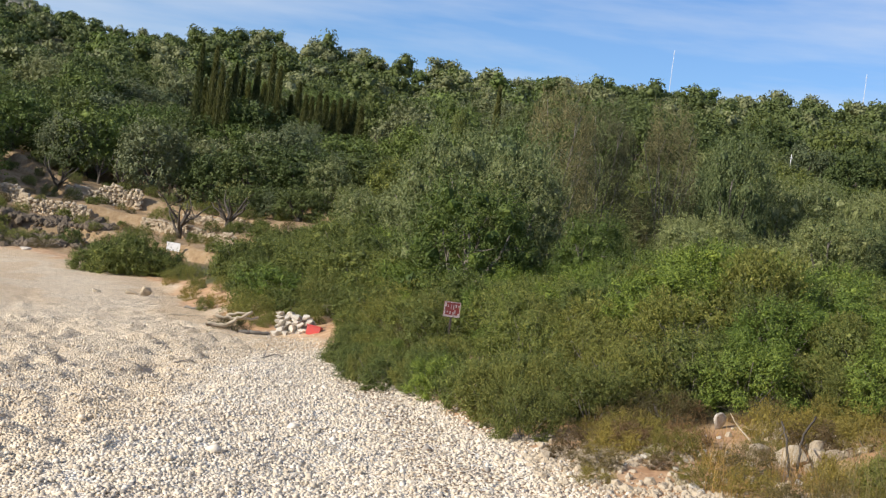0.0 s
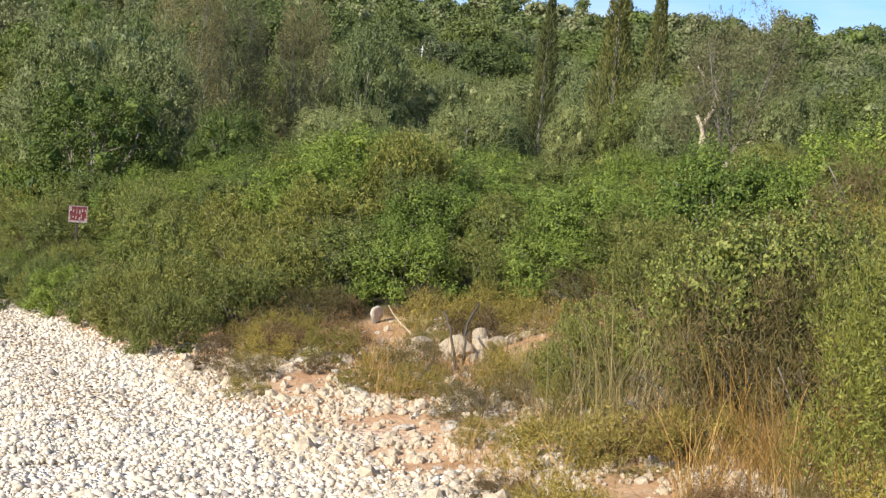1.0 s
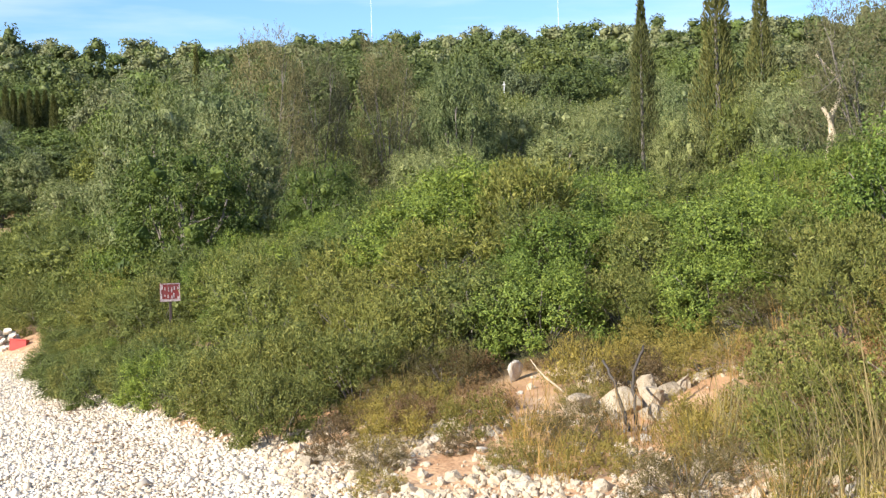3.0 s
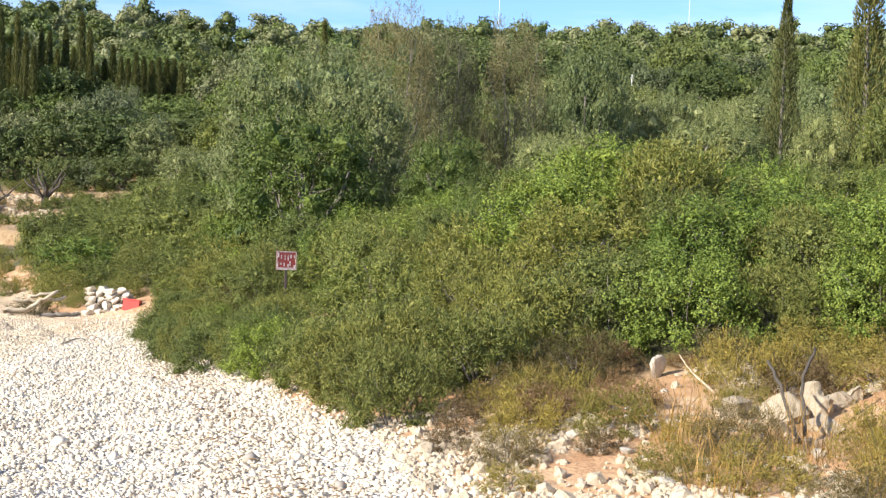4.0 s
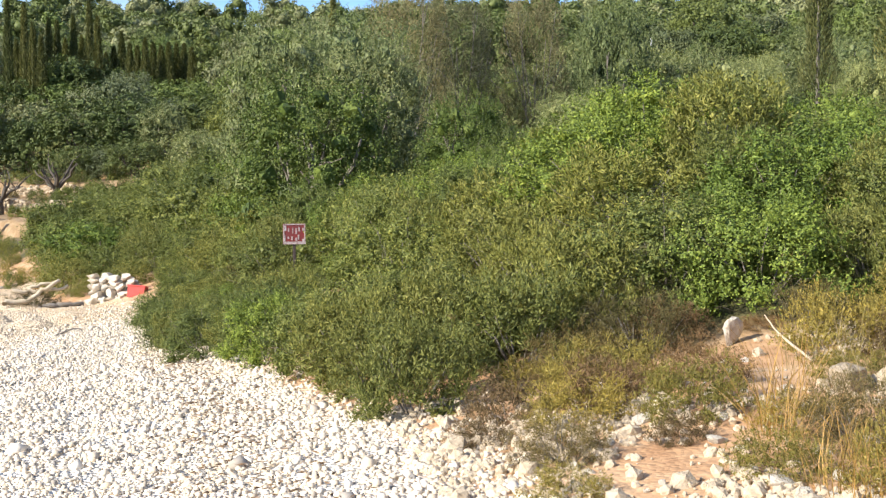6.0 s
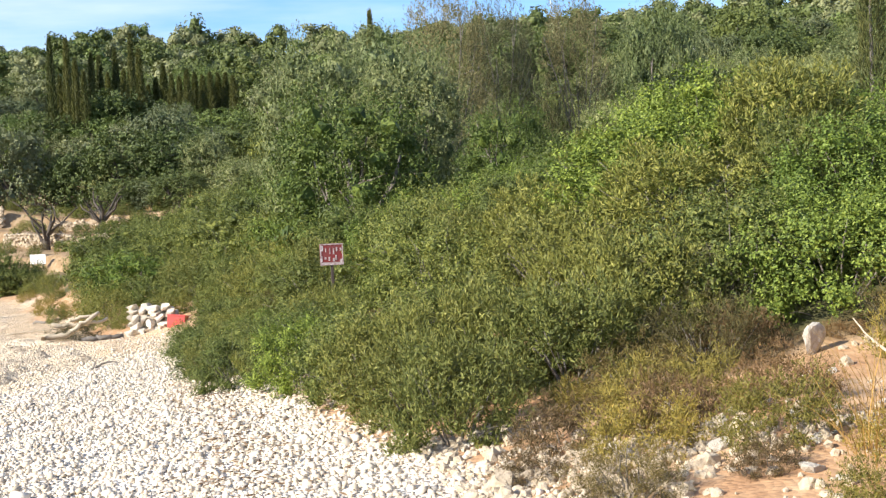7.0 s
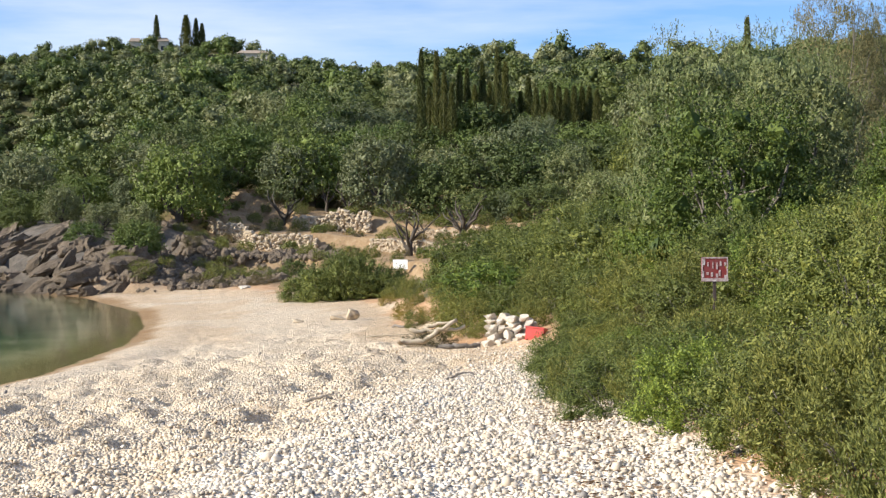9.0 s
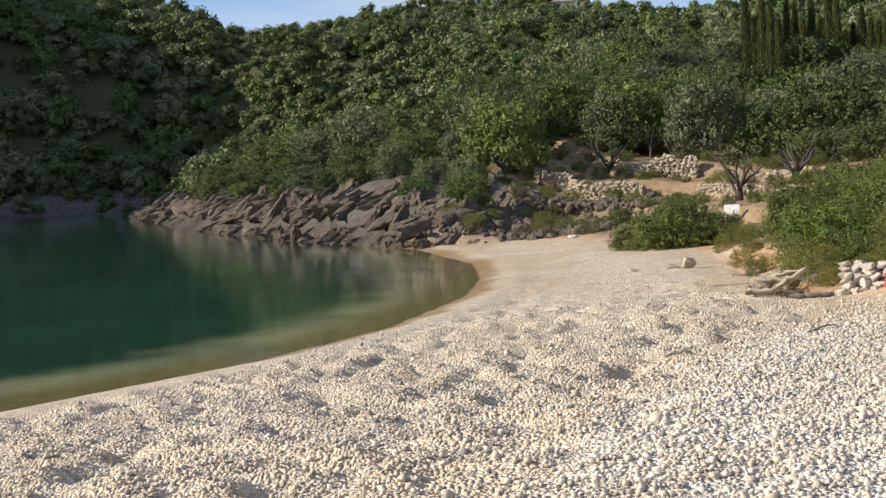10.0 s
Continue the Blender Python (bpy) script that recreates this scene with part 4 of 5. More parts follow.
CYPRESS_ROW = [
    (-18.72, 126.80, 1.22),
    (-18.57, 130.32, 0.85),
    (-17.63, 128.96, 1.17),
    (-16.52, 126.37, 0.99),
    (-15.77, 126.01, 0.87),
    (-15.63, 130.10, 0.99),
    (-15.01, 130.89, 0.95),
    (-14.75, 134.65, 0.76),
    (-13.65, 131.68, 1.00),
    (-12.53, 128.23, 0.80),
    (-12.55, 135.08, 1.11),
    (-11.15, 128.59, 0.96),
    (-10.71, 131.36, 0.60),
    (-10.16, 133.30, 0.63),
    (-9.37, 132.70, 0.76),
    (-8.17, 126.62, 0.67),
    (-8.09, 135.05, 0.60),
    (-7.15, 132.10, 0.65),
    (-6.50, 133.26, 0.61),
    (-5.50, 128.07, 0.60),
    (-5.01, 132.49, 0.60),
    (-4.36, 134.15, 0.60),
    (-3.61, 133.56, 0.60),
    (-2.69, 127.03, 0.60),
]
PLACED += [(4.62, 16.1, 0.5), (4.6, 15.6, 0.5), (4.5, 15.1, 0.5), (4.75, 13.9, 0.7), (4.95, 13.5, 0.7), (5.3, 14.0, 0.7), (4.7, 13.2, 0.6), (4.3, 12.6, 0.5), (3.9, 11.6, 0.6), (-1.3, 37.6, 1.5), (-1.7, 38.4, 1.2), (-0.8, 38.4, 1.0), (-1.1, 38.2, 1.6), (-1.0, 39.3, 1.2), (2.95, 9.6, 1.3), (3.2, 10.7, 1.1), (3.0, 12.0, 0.9), (3.6, 13.0, 0.8), (1.9, 27.7, 1.9), (1.75, 26.6, 1.3), (-1.5, 39.4, 1.6), (-2.5, 39.9, 1.6), (-3.6, 40.0, 1.6), (-12.0, 78.2, 2.4), (-11.6, 76.0, 2.0), (-11.2, 74.0, 2.0)]
for key, x, y, tall, wide in TREES:
    PLACED.append((x, y, wide * (1.2 if tall > 0.9 and key not in ("dark", "mastic", "dry") else 1.0)))
    grow(key, x, y, tall, wide)
for k, (dx, dy, tall) in enumerate(((0, 0, 1.75), (-1.2, 0.3, 1.35), (1.3, 0.2, 1.5), (-2.0, 0.1, 0.9), (2.2, 0.4, 1.1), (0.5, -0.9, 1.3), (-0.7, -0.9, 1.15), (0.2, 1.0, 1.8), (1.8, -0.5, 0.95))):
    PLACED.append((-12.7 + dx, 67.8 + dy, 1.2))
    grow("dark", -12.7 + dx, 67.8 + dy, tall * 1.2, 1.3)
for x, y, tall in CYPRESS_ROW:
    grow("cypress", x, y, tall * 1.1, 0.86)

cover(2600, (-4, 9, 18, 39), (0.1, 1.2), lambda r, x, y, e, p: (("dark", "dark", "heath", "mastic", "dark")[int(r.integers(0, 5))], r.uniform(0.45, 0.75), 0.62), 1.1, 49)
cover(7000, (-3, 20, 5.5, 46), (0.2, 9), scrub_kind, 1.25, 41)
cover(2600, (1, 13, 6, 22), (0.3, 7.5), lambda r, x, y, e, p: (("cushion", "russet", "russet", "cushion", "dry")[int(r.integers(0, 5))], r.uniform(0.3, 0.6), 0.4), 1.0, 48, lambda x, y, e: float(ripple(np.array(x), np.array(y), 1.3, 57, 2)) > -0.28 or y > 16.5)
cover(1500, (5, 16, 8, 20), (3.4, 11), lambda r, x, y, e, p: (("heath", "russet", "dry", "mastic", "cushion", "heath")[int(r.integers(0, 6))], r.uniform(0.55, 0.95), 0.6), 1.0, 50)
cover(2600, (2, 15, 14, 30), (2.5, 11), lambda r, x, y, e, p: (("heath", "dark", "mastic", "heath")[int(r.integers(0, 4))], r.uniform(0.55, 0.9), 0.6), 1.0, 51)
cover(2600, (3, 12, 8, 20), (3.4, 8), lambda r, x, y, e, p: (("russet", "cushion", "dry")[int(r.integers(0, 3))], r.uniform(0.4, 0.65), 0.3), 1.0, 52)
cover(1100, (2, 6, 9.5, 16.6), (0.3, 2.8), lambda r, x, y, e, p: (("cushion", "russet", "cushion")[int(r.integers(0, 3))], r.uniform(0.4, 0.7), 0.55), 1.0, 53)
cover(1500, (-6.5, 10, 44, 72), (1.6, 10), lambda r, x, y, e, p: ("dark" if r.random() < 0.85 else "mastic", r.uniform(0.8, 1.7), 1.1), 1.35, 42)
cover(300, (-12, 0, 41, 72), (0.1, 1.8), lambda r, x, y, e, p: ("heath" if r.random() < 0.5 else "cushion", r.uniform(0.5, 1.1), 0.8), 1.3, 45)
cover(1400, (8, 46, 12, 62), (8.5, 32), wood_kind, 1.65, 43)
cover(700, (-4, 60, 45, 105), (12, 60), hill_kind, 2.4, 44)
cover(800, (-34, 2, 76, 122), (3, 34), terrace_kind, 1.9, 46)
cover(160, (-31, -17, 79, 92), (0.3, 9), lambda r, x, y, e, p: ("heath" if r.random() < 0.6 else "dry", r.uniform(0.7, 1.2), 1.0), 2.0, 47)


def far_woods():
    """The woods up to the skyline, past counting."""
    r = np.random.default_rng(77)
    sets = {"oak": ([], FAR_OAK), "olive": ([], FAR_OLIVE), "maquis": ([], FAR_MAQUIS)}
    tries = 30000
    heading, dist = np.radians(r.uniform(-50, 46, tries)), 60 + 400 * r.random(tries) ** 0.8
    x, y = EYE[0] + np.sin(heading) * dist, EYE[1] + np.cos(heading) * dist
    z, s, e = land(x, y)
    cell = {}
    ridge_a, ridge_far = [c[0] for c in RIDGE], [c[2] for c in RIDGE]
    terrace = (x > -30) & (x < 4) & (y > 72) & (y < 116) & (e < 23)
    patch = ripple(x, y, 30, 51, 3)
    for q in range(tries):
        near_shore = s[q] < 9 and y[q] > 78
        if e[q] < (-1.5 if y[q] > 185 else 2.5 if near_shore else 8) or terrace[q] or (y[q] < 105 and -5 < x[q] and e[q] < 58) or dist[q] > 430:
            continue
        if math.hypot(x[q] + 104, y[q] - 348) < 17:
            continue
        gap = (3.5 + dist[q] * 0.0075) * (0.62 if x[q] < -90 else 1.0)
        key = (int(x[q] / gap), int(y[q] / gap))
        if key in cell:
            continue
        cell[key] = 1
        u = r.random() + 0.9 * patch[q]
        kind = "oak" if u < 0.6 else "olive" if u < 0.95 else "maquis"
        w = (2.1 + 0.005 * dist[q]) * r.uniform(0.65, 1.6) * (0.55 if near_shore else 0.72 if dist[q] > 310 and heading[q] > -0.56 else 1.15 if heading[q] < -0.56 else 1)
        h = w * r.uniform(1.1, 1.75)
        if dist[q] > np.interp(np.degrees(heading[q]), ridge_a, ridge_far) + 14:
            continue
        if dist[q] < 172:
            grow("hill_" + kind, x[q], y[q], h / 3.2, w / 2.0, z=z[q])
            continue
        vf = small_crown(r, w, h, 800, k=11)
        sets[kind][0].append((vf[0] + (x[q], y[q], z[q] - 0.1 * h), vf[1]))
    for name, (parts, mat) in sets.items():
        v, fs = joined(*parts)
        tri = np.concatenate([f for f in fs if f.shape[1] == 3])
        quad = np.concatenate([f for f in fs if f.shape[1] == 4])
        label = {"oak": "dark evergreen oak wood covering the hills", "olive": "grey-green olive groves on the hills", "maquis": "fresh green thicket on the hills"}[name]
        tagged(new(name + "_wood", mesh_of(name + "_wood", v, [tri, quad], mat)), label, "woods", kind="stuff")


def small_crown(r, w, h, n, ball=(ICO, ICO_F), k=9):
    """A far tree: rounded lobes roughened with leaf sprays."""
    turn = np.arange(k) * 2.399 + r.uniform(0, 6.28)
    away, level = r.uniform(0.1, 0.74, k), r.uniform(0.15, 0.8, k)
    away = away * np.sqrt(np.clip(1.1 - level, 0.2, 1))
    mid = np.stack([np.cos(turn) * away * w, np.sin(turn) * away * w, level * h], 1)
    rad = np.stack([r.uniform(0.24, 0.42, k) * w, r.uniform(0.24, 0.42, k) * w, r.uniform(0.15, 0.26, k) * h], 1)
    cv, cf = scattered(ball[0], ball[1], mid, rad * 0.6, spins(k, r, 0.5))
    cv = cv + r.normal(0, 0.03 * w, cv.shape)
    pick = r.integers(0, k, n)
    d = unit(r.normal(0, 1, (n, 3)))
    d[:, 2] = np.where(r.random(n) < 0.75, np.abs(d[:, 2]), d[:, 2])
    lv, lf = leaves(r, mid[pick] + d * rad[pick] * r.uniform(0.7, 1.03, (n, 1)), d, 0.115 * w, 0.085 * w, 0.7, face=0.4)
    return np.concatenate([lv, cv]), [lf, cf + len(lv)]


far_woods()
build_pebbles()

# ---- stones, walls, rocks of the shore ----
ROCKS = {}


def rock_meshes(key, count, mat, seed, ball=None, rough=0.3, square=0.7):
    r = np.random.default_rng(seed)
    ROCKS[key] = []
    for _ in range(count):
        v, f = rock_form(r, rough, ball, square)
        ROCKS[key].append(mesh_of("rock", v, [f], mat, flat=True))


rock_meshes("cliff", 8, CLIFF, 3, rough=0.8)
rock_meshes("pale", 6, STONE, 4)
rock_meshes("ochre", 6, STONE_WARM, 5)
rock_meshes("small", 6, STONE, 6, (BALL, BALL_F))
rock_meshes("block", 6, STONE, 8, (BALL3, BALL3_F), 0.2, 0.3)


def set_rock(key, x, y, size, turn=(0, 0, 0), sink=0.3, name="rock", label="", category="rock", parent=None, group="", z=None):
    me = ROCKS[key][int(rng.integers(0, len(ROCKS[key])))]
    ob = put(name, me, parent)
    z = ground_at(x, y) if z is None else z
    ob.matrix_basis = pose(x, y, z + size[2] * (1 - 2 * sink), *turn) @ Matrix.Diagonal((*size, 1))
    if label:
        tagged(ob, label, category, group)
    return ob


def rocky_shore():
    """Tilted limestone slabs between the water and the wood."""
    r = np.random.default_rng(23)
    line = np.array(SHORE[10:18], float)
    seg = np.hypot(*np.diff(line, axis=0).T)
    along = np.concatenate([[0], np.cumsum(seg)])
    t = 0.0
    while t < along[-1] - 1:
        far = t / along[-1]
        for row in range(4):
            u = t + r.uniform(-1.2, 1.2)
            i = int(np.clip(np.searchsorted(along, u) - 1, 0, len(seg) - 1))
            d = (line[i + 1] - line[i]) / seg[i]
            p = line[i] + d * (u - along[i]) + np.array([d[1], -d[0]]) * -(-0.3 - row * r.uniform(1.0, 1.7)) * 1.0
            z = max(ground_at(p[0], p[1]), -0.4)
            size = np.array([r.uniform(0.9, 2.3), r.uniform(0.5, 0.9), r.uniform(0.4, 1.0)]) * (0.85 + 0.5 * far) * (0.75 if row == 0 else 1.0)
            set_rock("cliff", p[0], p[1], size, (r.normal(8, 14), r.normal(-24, 15), r.normal(35, 36)), 0.4, "shore_rock",
                     "grey fissured limestone slab at the water's edge", z=z, group="rocks along the shore")
        t += 2.1 + 1.6 * far


rocky_shore()


def scree():
    """Grey broken stones on the bank above the end of the beach."""
    r = np.random.default_rng(29)
    n = 3200
    x, y = r.uniform(-33, -17.5, n), r.uniform(79.5, 95, n)
    z, s, e = land(x, y)
    ok = (e > -0.4) & (e < 12) & (ripple(x, y, 4, 8, 2) > -0.3)
    x, y, z = x[ok], y[ok], z[ok]
    k = len(x)
    size = np.exp(r.normal(np.log(0.2), 0.4, k))[:, None] * r.uniform(0.6, 1.2, (k, 3))
    v, f = scattered(ICO, ICO_F, np.stack([x, y, z + 0.05], 1), size, spins(k, r, 1.0))
    tagged(new("scree", mesh_of("scree", v, [f], CLIFF, flat=True)), "grey broken stones lying on the bank", "stones", kind="stuff")


scree()


def dry_wall(points, height, stone, mat, label, seed):
    """A retaining wall of stacked field stones along points on the ground."""
    r = np.random.default_rng(seed)
    points = [np.array(p, float) for p in points]
    ob = thing("dry_stone_wall", pose(*points[0], ground_at(*points[0])), label, "stone wall", "terrace walls")
    base = ob.matrix_world.translation
    at, size, spin = [], [], []
    for a, b in zip(points[:-1], points[1:]):
        length = np.hypot(*(b - a))
        heading = math.atan2(b[1] - a[1], b[0] - a[0])
        for course in range(int(height / (stone * 0.62)) + 1):
            u = r.uniform(0, stone)
            while u < length:
                w = stone * r.uniform(0.6, 1.5)
                p = a + (b - a) * min(1, (u + w / 2) / length)
                ragged = height * (0.8 + 0.5 * float(ripple(np.array(p[0]), np.array(p[1]), 2.0, seed, 2)))
                h = course * stone * 0.62
                if h < ragged:
                    g = ground_at(*(p + np.array([math.sin(heading), -math.cos(heading)]) * 0.5))
                    at.append((p[0] + r.normal(0, 0.04), p[1] + r.normal(0, 0.05), g + h + stone * 0.25))
                    size.append((w * 0.5, stone * r.uniform(0.35, 0.7), stone * r.uniform(0.25, 0.5)))
                    c, s = math.cos(heading), math.sin(heading)
                    spin.append([[c, -s, 0], [s, c, 0], [0, 0, 1]])
                u += w
    k = len(at)
    v, f = scattered(unit(np.sign(BALL) * np.abs(BALL) ** 0.5) * 1.05, BALL_F, np.array(at), np.array(size), np.array(spin) @ spins(k, r, 0.35))
    v = v + r.normal(0, 0.03, v.shape)
    put("stonework", mesh_of("stonework", v - np.array(base), [f], mat, flat=True), ob)["kind"] = "stuff"


def riser(x, e_at):
    """The place on a terrace's edge at this x."""
    ys = np.linspace(78, 130, 900)
    e = land(np.full_like(ys, x), ys)[2]
    return x, float(ys[np.argmin(np.abs(e - e_at))])


dry_wall([riser(x, 14.0) for x in (-30, -27.5, -25, -22.5, -20.5)], 1.35, 0.33, STONE_WARM, "low dry stone terrace wall of grey field stones", 61)
dry_wall([riser(x, 14.0) for x in (-16.5, -14, -11.5, -9)], 0.9, 0.26, STONE_WARM, "crumbling dry stone terrace wall among olive trees", 62)
dry_wall([riser(x, 20.0) for x in (-24.5, -22, -20, -18)], 1.6, 0.33, STONE_WARM, "sunlit dry stone terrace wall below olive trees", 63)
dry_wall([riser(x, 27.0) for x in (-19, -17, -14.5, -12)], 1.5, 0.33, STONE_WARM, "upper dry stone terrace wall in partial shade", 64)
dry_wall([riser(x, 20.0) for x in (-14.5, -12, -9)], 0.9, 0.26, STONE_WARM, "broken dry stone terrace wall on red soil", 65)


def white_wall():
    """The short wall of pale stones at the top of the beach, stone by stone."""
    r = np.random.default_rng(71)
    a, b = np.array((-2.62, 39.75)), np.array((-1.55, 39.2))
    ob = thing("stone_wall", pose(*a, ground_at(*a)), "short tumbledown wall of pale limestone blocks", "stone wall")
    inv = ob.matrix_world.inverted()
    z0 = ground_at(*a) - 0.02
    for back in range(2):
        for course in range(6 - back):
            u = r.uniform(0, 0.1)
            while u < 1.2 - 0.05 * course * r.random():
                w = r.uniform(0.13, 0.34)
                p = a + (b - a) * u / 1.2 + np.array((0.35, 0.9)) * (back * 0.24 + 0.03 * course) + r.normal(0, 0.025, 2)
                me = ROCKS["block"][int(r.integers(0, 6))]
                s = put("stone", me, ob)
                s.matrix_basis = inv @ pose(*p, z0 + 0.04 + course * 0.135 + r.normal(0, 0.02), r.normal(0, 14), r.normal(0, 16), math.degrees(math.atan2(b[1] - a[1], b[0] - a[0])) + r.normal(0, 18)) @ Matrix.Diagonal((w * 0.62, 0.15, r.uniform(0.08, 0.15), 1))
                u += w * 0.95


white_wall()

# ---- loose stones on the slope ----
LOOSE = np.random.default_rng(83)
set_rock("pale", 4.72, 16.4, (0.09, 0.06, 0.17), (8, -14, 30), 0.25, "standing_stone", "white upright limestone slab on the slope", "stone")
for x, y, w, h in ((4.62, 14.3, 0.19, 0.13), (4.95, 14.2, 0.26, 0.17), (5.25, 14.2, 0.17, 0.14), (5.5, 14.35, 0.14, 0.1), (4.8, 13.9, 0.12, 0.09), (5.1, 13.8, 0.22, 0.11),
                   (5.7, 14.5, 0.15, 0.12), (5.95, 14.6, 0.13, 0.1), (5.35, 14.5, 0.14, 0.17)):
    set_rock("ochre", x, y, (w, w * 0.7, h), (LOOSE.normal(0, 12), LOOSE.normal(0, 12), LOOSE.uniform(0, 360)), 0.38, "boulder",
             "ochre limestone boulder set in the red bank", "boulder", group="boulders in the bank")
for x, y, w in ((4.19, 13.9, 0.09), (3.75, 11.32, 0.065), (3.9, 11.3, 0.07), (3.73, 10.85, 0.055), (3.38, 10.95, 0.06), (3.62, 11.4, 0.04), (3.55, 11.3, 0.035)):
    set_rock("pale", x, y, (w, w * 0.75, w * 0.7), (LOOSE.normal(0, 15), LOOSE.normal(0, 15), LOOSE.uniform(0, 360)), 0.3, "loose_stone", "white limestone lump lying on the bank", "stone", group="loose stones on the slope")
count = 0
while count < 230:
    x, y = LOOSE.uniform(2.6, 8.5), LOOSE.uniform(8.5, 16.5)
    e = float(land(np.array([x]), np.array([y]))[2][0])
    if 0.1 < e < 2.6 and float(ripple(np.array(x), np.array(y), 1.4, 91, 2)) > -0.05:
        w = min(0.08, float(np.exp(LOOSE.normal(math.log(0.035), 0.45))))
        set_rock("small", x, y, (w, w * LOOSE.uniform(0.6, 1), w * LOOSE.uniform(0.5, 0.9)), (LOOSE.normal(0, 20), LOOSE.normal(0, 20), LOOSE.uniform(0, 360)), 0.35,
                 "loose_stone", "small pale stone on red soil", "stone", group="loose stones on the slope")
        count += 1
set_rock("ochre", -9.35, 55.2, (0.32, 0.24, 0.3), (10, 12, 40), 0.3, "beach_boulder", "tan angular boulder standing on the pebble beach", "boulder")
set_rock("ochre", -9.95, 55.4, (0.4, 0.25, 0.14), (0, 10, 10), 0.35, "beach_stone", "flat tan stone half buried in the beach", "stone")
set_rock("ochre", -11.4, 55.9, (0.28, 0.2, 0.1), (0, 5, 60), 0.35, "beach_stone", "flat tan stone half buried in the beach", "stone")
set_rock("pale", -20.5, 78.2, (0.55, 0.3, 0.16), (0, 5, 20), 0.35, "beach_stone", "pale flat slab at the top of the beach", "stone")



def gravel():
    """Small stones and clods strewn over the red soil."""
    r = np.random.default_rng(37)
    n = 34000
    x, y = r.uniform(2.0, 9, n), r.uniform(6.5, 16.4, n)
    z, s, e = land(x, y)
    ok = (e > -0.2) & (e < 4.2) & (ripple(x, y, 1.1, 13, 3) + r.normal(0, 0.15, n) > 0.0)
    x, y, z = x[ok], y[ok], z[ok]
    k = len(x)
    size = np.exp(r.normal(math.log(0.02), 0.5, k))[:, None] * r.uniform(0.6, 1.3, (k, 3))
    v, f = scattered(ICO, ICO_F, np.stack([x, y, z + 0.006], 1), size, spins(k, r, 1.0))
    tagged(new("gravel", mesh_of("gravel", v, [f], STONE_WARM, flat=True)), "small ochre stones strewn over red soil", "stones", kind="stuff")


gravel()

# ---- driftwood and litter ----


def branch_thing(name, points, r0, r1, mat, label, category="driftwood", seed=1, sides=7):
    """A bent stick or log lying along points given as x, y and height over the ground."""
    r = np.random.default_rng(seed)
    p = np.array([(x, y, ground_at(x, y) + h) for x, y, h in points])
    u = np.linspace(0, 1, 12)
    k = np.linspace(0, 1, len(p))
    line = np.stack([np.interp(u, k, p[:, c]) for c in range(3)], 1) + r.normal(0, r0 * 0.35, (12, 3))
    v, q, c = tube(line, np.linspace(r0, r1, 12) * r.uniform(0.85, 1.15, 12), sides)
    base = line[0].copy()
    ob = put(name, mesh_of(name, v - base, [q, c], mat))
    ob.matrix_basis = Matrix.Translation(base)
    return tagged(ob, label, category)


branch_thing("driftwood_log", [(-4.75, 40.2, 0.08), (-4.2, 40.4, 0.25), (-3.5, 40.75, 0.62)], 0.075, 0.05, DEADWOOD, "thick bleached driftwood bough leaning on the wall", seed=2)
branch_thing("driftwood_log", [(-4.3, 40.7, 0.1), (-4.25, 40.75, 0.45), (-3.6, 40.9, 0.55)], 0.055, 0.035, DEADWOOD, "forked bleached driftwood bough", seed=3)
branch_thing("driftwood_log", [(-4.6, 40.6, 0.3), (-3.9, 40.7, 0.4), (-3.3, 40.8, 0.45)], 0.06, 0.04, DEADWOOD, "bleached driftwood stick on the heap", seed=4)
branch_thing("driftwood_plank", [(-3.7, 39.3, 0.06), (-3.2, 39.35, 0.08), (-2.75, 39.5, 0.06)], 0.075, 0.06, BARK, "short weathered grey log on the pebbles", seed=5, sides=5)
branch_thing("driftwood_stick", [(-7.0, 50.8, 0.04), (-6.4, 50.3, 0.05), (-6.0, 49.9, 0.04)], 0.05, 0.03, BARK, "grey driftwood stick on the beach", seed=6)
branch_thing("driftwood_stick", [(-7.6, 46.3, 0.02), (-6.6, 46.6, 0.06), (-5.8, 46.8, 0.03)], 0.025, 0.012, DEADWOOD, "thin bent driftwood stick on the beach", seed=7)
branch_thing("driftwood_stick", [(-3.9, 28.1, 0.02), (-3.6, 28.0, 0.04), (-3.35, 28.1, 0.02)], 0.022, 0.01, BARK, "thin dark stick on the pebbles", seed=8)
branch_thing("driftwood_stick", [(-2.3, 31.1, 0.02), (-2.0, 31.25, 0.06), (-1.75, 31.2, 0.02)], 0.02, 0.01, BARK, "thin bent stick arched over the pebbles", seed=9)
branch_thing("beach_stake", [(-3.45, 17.5, -0.05), (-3.44, 17.52, 0.12), (-3.43, 17.5, 0.3)], 0.011, 0.008, DEADWOOD, "thin wooden stake stuck upright in the pebbles", "stake", 10)
branch_thing("dead_branch", [(4.55, 15.4, 0.36), (4.6, 15.33, 0.26), (4.64, 15.25, 0.2), (4.78, 15.12, 0.05)], 0.004, 0.011, DEADWOOD, "pale dead branch sticking out over the bank", "branch", 11)
branch_thing("dead_branch", [(4.75, 13.4, 0.05), (4.9, 13.8, 0.4), (5.1, 14.0, 0.6)], 0.016, 0.01, BARK_DARK, "dark dead stick leaning on the boulders", "branch", 12)
branch_thing("dead_branch", [(4.6, 13.2, 0.05), (4.7, 13.7, 0.35), (4.72, 14.0, 0.5)], 0.016, 0.01, BARK_DARK, "dark dead stick leaning on the boulders", "branch", 13)
